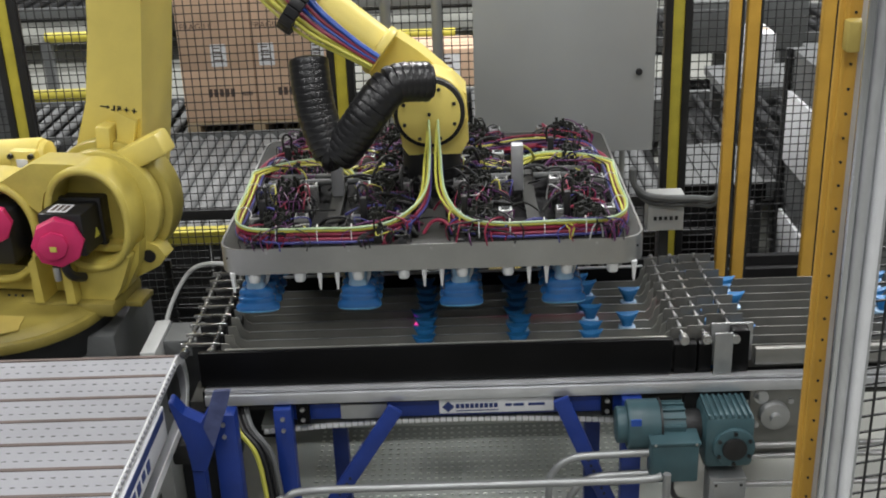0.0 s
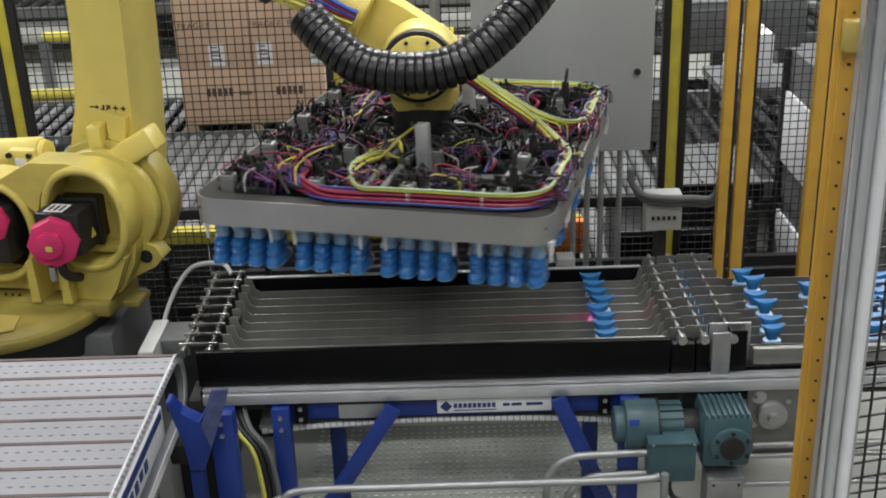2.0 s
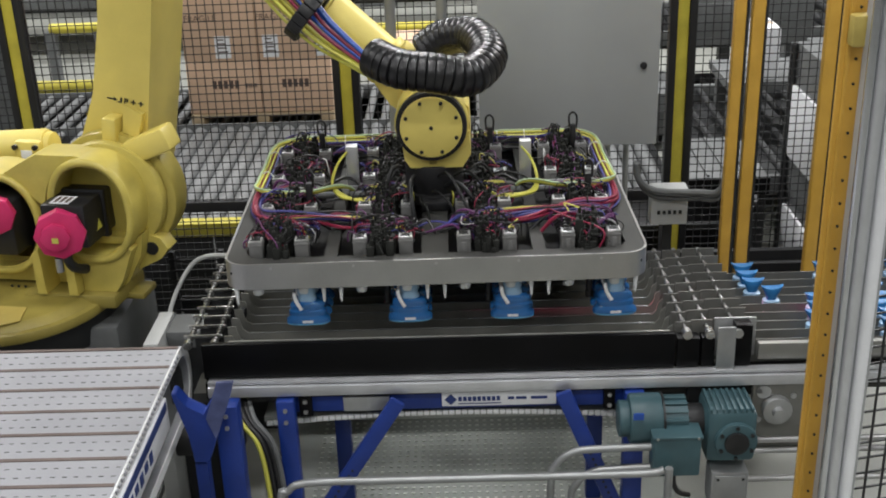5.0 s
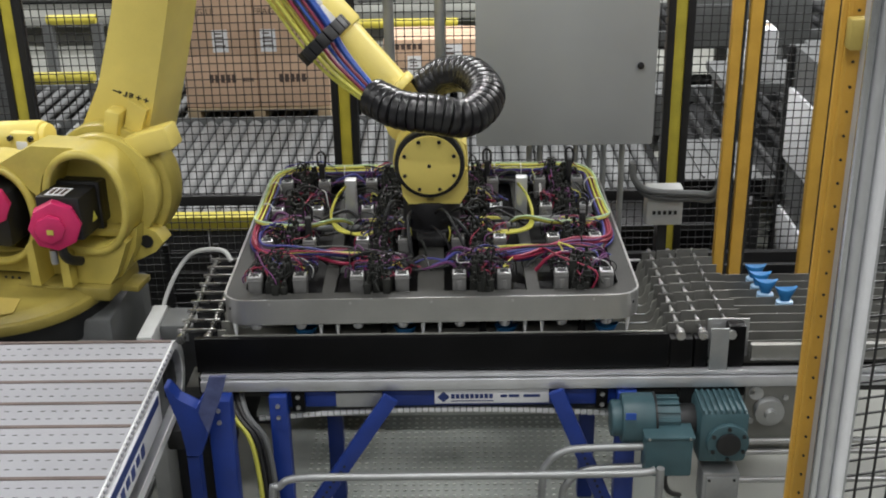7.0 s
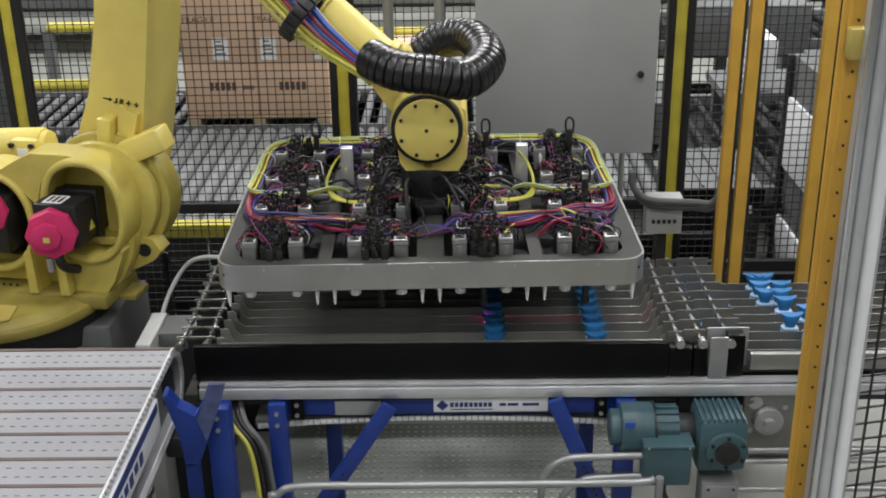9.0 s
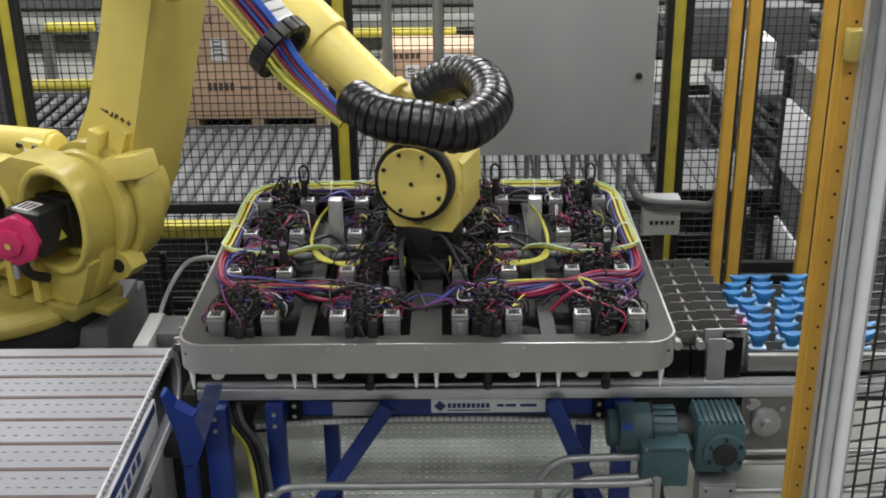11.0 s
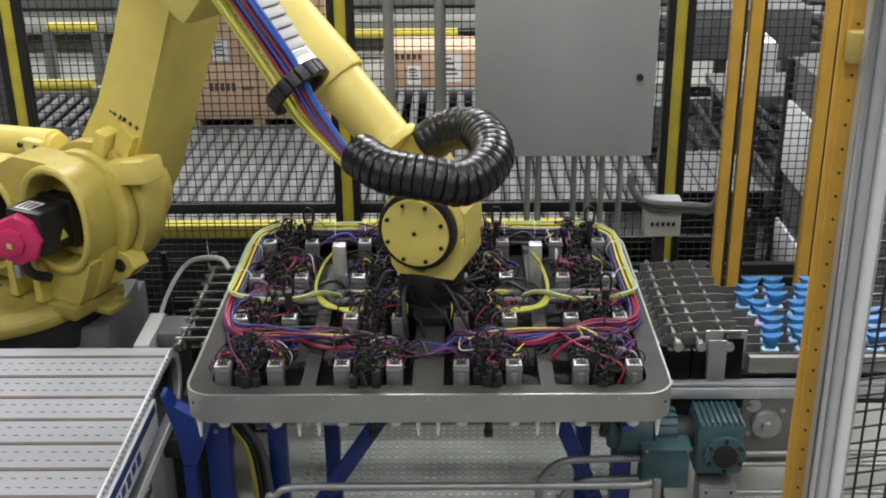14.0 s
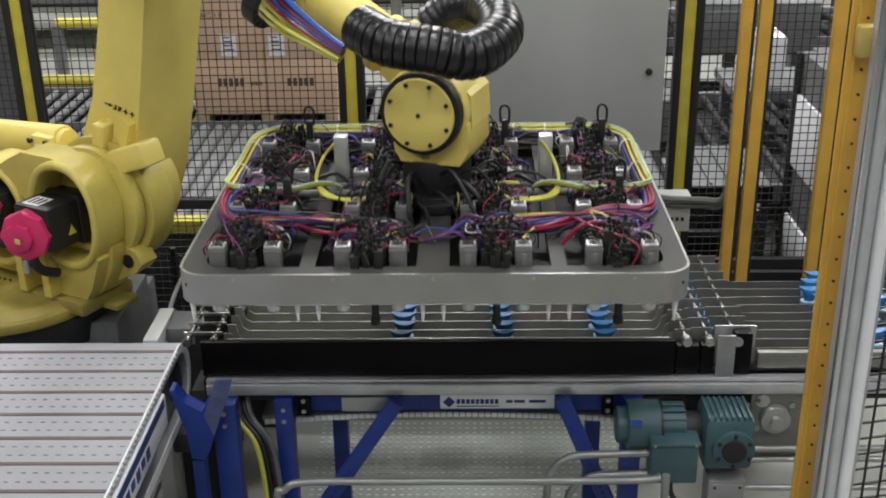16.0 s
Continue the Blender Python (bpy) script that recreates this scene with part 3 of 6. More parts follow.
def conveyor():
    t = thing("lane_conveyor", M(0, 0, 0), "lane conveyor with thin metal dividers on a blue frame", "conveyor")
    part("belt", one_box(-0.855, 2.6, 3.10, 3.60, 0.735, 0.770), BELTD, t, "dark belt between the dividers")
    part("side_panel", one_box(-0.80, 0.615, 3.045, 3.065, 0.852, 0.965, bevel=0.002), BPAN, t, "glossy black side panel")
    part("side_panel", one_box(-0.74, 0.615, 3.618, 3.634, 0.78, 0.945, bevel=0.002), BPAN, t, "glossy black rear panel")
    part("panel_cap", one_box(-0.74, 0.615, 3.618, 3.634, 0.9455, 0.949), ALU, t)
    part("panel_cap", one_box(-0.72, 0.60, 3.060, 3.067, 0.9655, 0.968), DIV, t)
    # front rail: aluminium extrusion with a groove
    bm = B()
    box(bm, -0.79, 1.95, 3.02, 3.045, 0.797, 0.832, bevel=0.003)
    box(bm, -0.79, 1.95, 3.03, 3.06, 0.836, 0.846, bevel=0.002)
    part("front_rail", bm, ALU, t, "aluminium side rail")
    part("rail_core", one_box(-0.80, 1.95, 3.046, 3.10, 0.78, 0.835), BPAN, t)
    # dividers with a rolled-up end
    bm = B()
    out = [(-0.745, 0.772), (0.62, 0.772), (0.62, 0.955), (0.606, 0.945), (0.60, 0.915), (0.585, 0.900), (-0.69, 0.900), (-0.71, 0.915), (-0.72, 0.955), (-0.745, 0.955)]
    prism(bm, out, -0.0015, 0.0015)
    me = mesh_of("divider", bm, DIV, False)
    lip = mesh_of("divider_lip", one_box(-0.688, 0.583, -0.0028, 0.0028, 0.9003, 0.9030, bevel=0.001), TUBES, False)
    for k in range(0, 9):
        d = part("divider", me, None, t)
        d.location = (0, LANE0 + PITCH * k, 0)
        part("divider_lip", lip, None, d)
    # rods and rungs at the infeed
    for x in (-0.845, -0.765):
        bm = B()
        cyl(bm, 0.006, 0.59, M(x, 3.075, 0.955, -90), 10)
        for k in range(9):
            cyl(bm, 0.0095, 0.024, M(x, COMB0 + COMBP * k - 0.015, 0.955, -90), 10)
        cyl(bm, 0.014, 0.02, M(x, 3.06, 0.955, -90), 12)
        part("infeed_rod", bm, RODD, t, "bright threaded rod")
    for k in range(9):
        part("rung", one_box(-0.862, -0.745, COMB0 + COMBP * k - 0.004, COMB0 + COMBP * k + 0.004, 0.958, 0.969, bevel=0.002), RODD, t)
        part("infeed_blade", one_box(-0.830, -0.75, COMB0 + COMBP * k - 0.0015, COMB0 + COMBP * k + 0.0015, 0.838, 0.957), DARK, t)
    part("infeed_block", one_box(-0.800, -0.74, 3.07, 3.10, 0.84, 0.95, bevel=0.003), BPAN, t)
    # rods and comb plates at the outfeed
    for x in (0.650, 0.716, 0.800):
        bm = B()
        cyl(bm, 0.0045, 0.60, M(x, 3.07, 0.962, -90), 10)
        for k in range(9):
            cyl(bm, 0.0075, 0.022, M(x, COMB0 + COMBP * k + 0.016, 0.962, -90), 10)
        cyl(bm, 0.014, 0.03, M(x, 3.038, 0.962, -90), 14)
        part("comb_rod", bm, CHROME, t, "bright rod with collars")
    for k in range(9):
        y = COMB0 + COMBP * k
        for x0, x1, z1 in ((0.622, 0.668, 0.972), (0.672, 0.735, 0.978), (0.740, 0.790, 0.980), (0.793, 0.850, 0.980)):
            dy = 0.004 if x0 > 0.70 else 0.0
            part("comb_plate", one_box(x0, x1, y + dy - 0.0015, y + dy + 0.0015, 0.838, z1), COMB, t)
    for x0, x1 in ((0.622, 0.690), (0.695, 0.735), (0.793, 0.845)):
        part("rod_block", one_box(x0, x1, 3.050, 3.094, 0.848, 0.985 if x0 > 0.75 else 0.945, bevel=0.004), BPAN, t)
    part("end_plate", one_box(0.738, 0.792, 3.036, 3.044, 0.835, 0.985, bevel=0.002), TUBES, t, "aluminium end plate")
    part("end_plate", one_box(0.74, 0.865, 3.096, 3.103, 0.86, 0.988, bevel=0.002), STEEL, t)
    # outfeed lanes
    for k in range(9):
        part("outfeed_divider", one_box(0.855, 2.6, LANE0 + PITCH * k - 0.0015, LANE0 + PITCH * k + 0.0015, 0.772, 0.898), COMB, t)
    part("outfeed_side", one_box(0.868, 2.6, 3.062, 3.085, 0.862, 0.915, bevel=0.003), COMB, t, "light grey outfeed side plate")
    # blue frame
    part("frame_beam", one_box(-0.57, 0.53, 3.05, 3.075, 0.725, 0.790, bevel=0.003), BLUEF, t, "blue painted frame beam")
    part("frame_beam", one_box(-0.57, 0.53, 3.66, 3.685, 0.68, 0.790, bevel=0.003), BLUEF, t)
    part("name_plate", one_box(-0.085, 0.262, 3.040, 3.049, 0.738, 0.785, bevel=0.001), PAPER, t, "white name plate with dark bars")
    bm = B()
    box(bm, -0.013, 0.013, 3.0375, 3.040, -0.013, 0.013, M(-0.058, 0, 0.762) @ M(0, 3.039, 0, 0, 45) @ M(0, -3.039, 0))
    for k in range(9):
        x = -0.035 + k * 0.0145
        box(bm, x, x + 0.011, 3.0382, 3.040, 0.756, 0.771)
    box(bm, -0.035, 0.095, 3.0382, 3.040, 0.746, 0.7485)
    for x0, x1 in ((0.115, 0.135), (0.140, 0.172), (0.185, 0.235)):
        box(bm, x0, x1, 3.0382, 3.040, 0.759, 0.768)
    part("name_print", bm, INKB, t, "dark blue bars", smooth=False)
    part("data_plate", one_box(-0.385, -0.245, 3.040, 3.049, 0.730, 0.778), STEEL, t, "bare metal data plate")
    for x0, x1 in ((-0.52, -0.48), (0.405, 0.44)):
        part("clamp_block", one_box(x0, x1, 3.03, 3.05, 0.72, 0.79, bevel=0.003), BPAN, t)
        bolts("clamp_bolt", [((x0 + x1) / 2, 3.03, z) for z in (0.737, 0.773)], 0.007, 0.006, M(), t, 8, CHROME)
    legs = ((-0.748, 2.955, 0.07, 0.06, 0.84), (-0.585, 3.05, 0.055, 0.05, 0.79), (-0.49, 3.62, 0.055, 0.05, 0.72), (0.465, 3.05, 0.06, 0.05, 0.79), (0.42, 3.62, 0.055, 0.05, 0.72))
    for x, y, w, d, h in legs:
        lg = part("leg", one_box(x, x + w, y - d, y - 0.002, 0.0, h, bevel=0.005), BLUEF, t, "blue painted leg")
        bolts("leg_bolt", [(x + w / 2, y - d, z) for z in (h - 0.03, h - 0.07)], 0.007, 0.006, M(), lg, 8, CHROME)
    for (xa, za), (xb, zb), y in (((-0.225, 0.775), (-0.56, 0.25), 2.98), ((0.285, 0.79), (0.47, 0.33), 2.98)):
        L = math.hypot(xb - xa, zb - za)
        ang = math.degrees(math.atan2(xb - xa, -(zb - za)))
        m = M(xa, y, za, 0, -ang, 0)
        bm = B()
        box(bm, -0.024, 0.024, 0, 0.018, -L, 0.02, m, bevel=0.004)
        br = part("brace", bm, BLUEF, t, "perforated blue diagonal brace")
        bolts("brace_slot", [(0, 0, -L * 0.42 - 0.022 * k) for k in range(9)], 0.0042, 0.003, m, br, 8, DARK)
    # return belt edge: a row of white links
    bm = B()
    cyl(bm, 0.0085, 0.016, M(0, 0, 0, 0, 90), 8)
    me = mesh_of("return_link", bm, WHT)
    for k in range(58):
        x = -0.63 + k * 0.0195
        part("return_link", me, None, t).location = (x, 3.07, 0.700 - 0.00003 * (k - 29) ** 2)
    part("return_belt", one_box(-0.64, 0.51, 3.082, 3.64, 0.672, 0.690), TREAD, t, "pale plastic return belt")
    # side bearing plate
    part("bearing_plate", one_box(0.852, 1.10, 3.03, 3.045, 0.57, 0.795, bevel=0.004), COMB, t, "grey bearing plate")
    bolts("plate_bolt", [(x, 3.03, z) for x in (0.872, 1.07) for z in (0.60, 0.775)] + [(0.975, 3.03, 0.755), (0.875, 3.03, 0.675)], 0.009, 0.008, M(), t, 6, STEEL)
    bm = B()
    cyl(bm, 0.045, 0.03, M(0.925, 3.03, 0.715, 90), 20, bevel=0.004)
    cyl(bm, 0.018, 0.05, M(0.925, 3.03, 0.715, 90), 14)
    cyl(bm, 0.022, 0.008, M(0.885, 3.03, 0.772, 90), 14)
    part("bearing", bm, STEEL, t, "round shaft bearing")
    # photo sensor looking down the lanes
    part("sensor", one_box(-0.735, -0.715, 3.315, 3.355, 0.91, 0.94, bevel=0.003), DARK, t, "small dark photo sensor")


def sensor_beam():
    d = bpy.data.lights.new("sensor_beam", "SPOT")
    d.energy, d.color, d.spot_size, d.spot_blend, d.shadow_soft_size = 200.0, (1.0, 0.01, 0.14), radians(5), 0.6, 0.004
    ob = new("sensor_beam", d)
    ob.matrix_basis = look((-0.708, 3.335, 0.925), (0.6, 3.335, 0.905))


def gear_motor():
    t = thing("gear_motor", M(0, 2.95, 0), "teal green gear motor with grey terminal box under the conveyor", "gear motor")
    bm = B()
    cyl(bm, 0.075, 0.10, M(0.47, 0.02, 0.725, 0, 90), 24, bevel=0.008)
    cyl(bm, 0.055, 0.04, M(0.44, 0.02, 0.725, 0, 90), 24, bevel=0.006)
    m = part("motor", bm, TEAL, t)
    bm = B()
    cyl(bm, 0.06, 0.07, M(0.57, 0.02, 0.725, 0, 90), 24)
    part("fin_core", bm, TEAL, m)
    for k in range(16):
        bm = B()
        box(bm, 0.565, 0.64, -0.003, 0.003, 0.055, 0.068, M(0, 0.02, 0.725) @ M(0, 0, 0, 22.5 * k))
        part("cooling_fin", bm, TEAL, m)
    part("terminal_box", one_box(0.530, 0.668, -0.10, -0.02, 0.595, 0.722, bevel=0.008), TEAL, t, "teal terminal box")
    part("terminal_lid", one_box(0.526, 0.672, -0.105, -0.015, 0.723, 0.733, bevel=0.003), TEAL, t)
    bm = B()
    box(bm, 0.690, 0.838, -0.06, 0.09, 0.612, 0.785, bevel=0.02)
    g = part("gearbox", bm, TEAL, t)
    for k in range(8):
        part("gearbox_rib", one_box(0.697 + k * 0.0172, 0.705 + k * 0.0172, -0.055, 0.07, 0.778, 0.793, bevel=0.002), TEAL, g)
    bm = B()
    cyl(bm, 0.062, 0.02, M(0.775, -0.055, 0.69, 90), 24, bevel=0.004)
    part("flange", bm, TEAL, g)
    bm = B()
    cyl(bm, 0.036, 0.012, M(0.775, -0.072, 0.69, 90), 20, bevel=0.002)
    part("shaft_cap", bm, BLK, g, "black shaft cap")
    bolts("flange_bolt", [(0.775 + 0.051 * math.cos(radians(30 + 60 * k)), -0.075, 0.69 + 0.051 * math.sin(radians(30 + 60 * k))) for k in range(6)], 0.006, 0.006, M(), g, 6, DARK)
    bolts("lid_screw", [(0.54, -0.105, 0.728), (0.658, -0.105, 0.728)], 0.004, 0.003, M(), t, 6, CHROME)
    bm = B()
    cyl(bm, 0.077, 0.006, M(0.566, 0.02, 0.725, 0, 90), 24)
    part("fan_cover_seam", bm, BLK, m, "dark seam of the fan cover")
    bm = B()
    cyl(bm, 0.050, 0.055, M(0.638, 0.02, 0.715, 0, 90), 20, bevel=0.005)
    part("coupling", bm, DARK, t, "dark coupling between motor and gearbox")
    bm = B()
    tube(bm, [(0.60, -0.06, 0.595), (0.60, -0.06, 0.55), (0.62, -0.04, 0.50), (0.66, 0.0, 0.46)], 0.008, 8, 5)
    part("motor_cable", bm, BLK, t, "black motor cable")
    part("motor_mount", one_box(0.66, 0.82, 0.095, 0.14, 0.58, 0.80), DARK, t)
    part("rating_label", one_box(0.475, 0.505, -0.058, -0.052, 0.765, 0.785), BLU, m)
    t = thing("switch_box", M(0.765, 2.9, 0.40), "grey switch box under the gear motor", "switch box")
    part("body", one_box(-0.055, 0.055, -0.02, 0.06, 0.06, 0.185, bevel=0.006), TUBES, t)
    part("lid", one_box(-0.045, 0.045, -0.026, -0.0205, 0.07, 0.175, bevel=0.002), TUBES, t)
    bolts("lid_screw", [(x, -0.026, z) for x in (-0.037, 0.037) for z in (0.08, 0.165)], 0.0045, 0.003, M(), t, 8, DARK)
    part("stand", one_box(-0.015, 0.015, 0.0, 0.03, -0.40, 0.06), DARK, t)
    for i, (z, y) in enumerate(((0.632, 2.98), (0.567, 3.02), (0.520, 2.94))):
        bm = B()
        tube(bm, [(0.83, y, z), (1.9, y, z)], 0.0095, 10, 1)
        solid("steel_rod", bm, CHROME, "bright horizontal steel rod beside the gear motor", "rod", group="steel rods")


def pipes_in_front():
    bm = B()
    tube(bm, [(-0.56, 2.8, 0.0), (-0.56, 2.8, 0.55), (-0.535, 2.8, 0.61), (-0.47, 2.8, 0.638), (-0.2, 2.8, 0.640), (0.3, 2.8, 0.642), (0.51, 2.8, 0.645), (0.553, 2.8, 0.655)], 0.0115, 12, 5)
    solid("guard_tube", bm, TUBES, "bent grey steel guard tube in front of the conveyor", "tube")
    bm = B()
    tube(bm, [(0.567, 2.8, 0.0), (0.567, 2.8, 0.66)], 0.012, 12, 1)
    solid("guard_upright", bm, TUBES, "grey steel upright tube beside the gear motor", "tube")
    for dx, dz in ((0.0, 0.0), (0.06, -0.07)):
        bm = B()
        tube(bm, [(0.235 + dx, 2.9, 0.0), (0.235 + dx, 2.9, 0.52 + dz), (0.25 + dx, 2.9, 0.61 + dz), (0.30 + dx, 2.9, 0.655 + dz), (0.38 + dx, 2.9, 0.665 + dz), (0.60, 2.9, 0.67 + dz)], 0.0115, 12, 5)
        solid("guard_tube", bm, TUBES, "bent grey steel tube curving under the conveyor", "tube", group="guard tubes")
    for k, (dx, mt, nm) in enumerate(((0.0, YTU, "yellow"), (0.016, BLK, "black"), (0.032, BLK, "black"), (0.045, MGREY, "grey"))):
        bm = B()
        tube(bm, [(-0.74 + dx, 3.12, 0.80), (-0.70 + dx, 3.0, 0.74), (-0.645 + dx, 2.96, 0.68), (-0.625 + dx, 2.95, 0.58), (-0.615 + dx, 2.94, 0.40), (-0.61 + dx, 2.94, 0.0)], 0.0085, 8, 6)
        solid("floor_cable", bm, mt, nm + " cable dropping from the conveyor to the floor", "cable", group="floor cables")


BELT_MARKS = []


def white_belt():
    """A white modular belt that turns round a nose at its far end."""
    t = thing("belt_conveyor", M(0, 0, 0), "white modular plastic belt conveyor with rusty brown seams", "conveyor")
    x0, x1, z, R = -2.3, -0.872, 0.95, 0.115
    cy = 3.045
    bm = B()
    arc = [(cy + R * math.sin(radians(a)), z - R + R * math.cos(radians(a))) for a in range(0, 181, 12)]
    prof = [(cy - 2.4, z)] + arc + [(cy - 2.4, z - 2 * R)]
    th = 0.028
    inner = [(cy - 2.4, z - th)] + [(cy + (R - th) * math.sin(radians(a)), z - R + (R - th) * math.cos(radians(a))) for a in range(0, 181, 12)] + [(cy - 2.4, z - 2 * R + th)]
    rot = Matrix(((0, 1, 0, 0), (1, 0, 0, 0), (0, 0, 1, 0), (0, 0, 0, 1)))
    prism(bm, prof, x0, x1, rot, holes=inner)
    b = part("belt", bm, BELTW, t)
    for k in range(14):
        y = cy + 0.018 - k * 0.118
        BELT_MARKS.append(part("belt_seam", one_box(x0, x1 - 0.002, y - 0.006, y + 0.006, z - (0.004 if k == 0 else 0), z + 0.0025), BROWN, b, "rusty brown seam"))
    bm = B()
    rng = random.Random(3)
    for k in range(13):
        for j in (1, 2):
            y = cy + 0.018 - k * 0.118 - j * 0.039
            for i in range(46):
                x = x0 + (x1 - x0) * (i + 0.3 + 0.15 * rng.random()) / 46
                box(bm, x, x + 0.012, y - 0.0012, y + 0.0012, z, z + 0.0012)
    slots = part("slot_pattern", bm, MGREY, b, "rows of short dark slots", smooth=False)
    slots["kind"] = "stuff"
    BELT_MARKS.append(slots)
    me = mesh_of("edge_tooth", one_box(0, 0.006, -0.007, 0.007, -0.013, -0.002, bevel=0.001), BELTW)
    for i in range(56):
        part("edge_tooth", me, None, b).location = (x1 + 0.005, cy - 0.03 - i * 0.026, z)
    bm = B()
    prism(bm, prof, x1 + 0.0005, x1 + 0.005, rot, holes=inner)
    part("belt_edge", bm, WHT, b, "white belt edge")
    part("nose_plate", one_box(x1 - 0.03, x1 - 0.022, cy - 0.4, cy + R - 0.03, z - 2 * R + 0.03, z - 0.03), MGREY, t, "grey plate inside the belt's nose")
    part("side_frame", one_box(x1 + 0.002, x1 + 0.014, cy - 2.4, cy - 0.22, z - 0.13, z - 0.03, bevel=0.003), PAPER, t, "white side frame")
    bm = B()
    box(bm, x1 + 0.014, x1 + 0.016, cy - 1.2, cy - 0.24, z - 0.06, z - 0.034)
    for k in range(16):
        y = cy - 1.0 + k * 0.05
        box(bm, x1 + 0.014, x1 + 0.016, y - 0.2, y - 0.17, z - 0.10 - 0.008 * (k % 2), z - 0.075)
    part("side_print", bm, INKB, t, "dark blue bars on the side frame", smooth=False)
    part("nose_roller", one_box(x0, x1 - 0.004, cy - 0.05, cy + 0.05, z - R - 0.05, z - R + 0.05, bevel=0.02), DARK, t)
    for x in (x1 - 0.40, x0 + 0.1):
        for y in (cy - 0.35, cy - 1.6):
            part("leg", one_box(x, x + 0.06, y, y + 0.06, 0, z - 2 * R - 0.005), DARK, t)
    # drive box under the nose
    part("drive_box", one_box(x1 - 0.02, x1 + 0.05, cy - 0.10, cy - 0.03, z - 0.31, z - 2 * R - 0.01, bevel=0.01), BLK, t)
    # blue V-shaped bracket
    t = thing("blue_bracket", M(0, 2.80, 0), "blue painted V-shaped steel bracket between the conveyors", "bracket")
    bm = B()
    prism(bm, [(-0.838, 0.944), (-0.826, 0.944), (-0.803, 0.902), (-0.751, 0.870), (-0.725, 0.92), (-0.690, 0.92), (-0.694, 0.88), (-0.737, 0.757), (-0.754, 0.713), (-0.796, 0.715), (-0.800, 0.808), (-0.824, 0.889)], 0.0, 0.05)
    bmesh.ops.bevel(bm, geom=bm.edges[:], offset=0.003, segments=1, affect="EDGES")
    part("plate", bm, BLUEF, t, smooth=False)
    bm = B()
    prism(bm, [(-0.703, 0.982), (-0.655, 0.984), (-0.668, 0.938), (-0.722, 0.80), (-0.744, 0.868)], -0.012, -0.001)
    part("flange", bm, SCUFF, t, "scuffed shiny bent flange", smooth=False)
    part("strut", one_box(-0.80, -0.765, 0.02, 0.06, 0.0, 0.70), BLUEF, t)


# ---- robot ----
J1X, J1Y, J2R, J2Z, L2, L3, WZ = -1.60, 3.85, 0.365, 1.16, 1.15, 1.25, 0.255


def circle_pts(cx, cz, r, n, a0=0):
    return [(cx + r * math.cos(radians(a0 + 360 * k / n)), cz + r * math.sin(radians(a0 + 360 * k / n))) for k in range(n)]


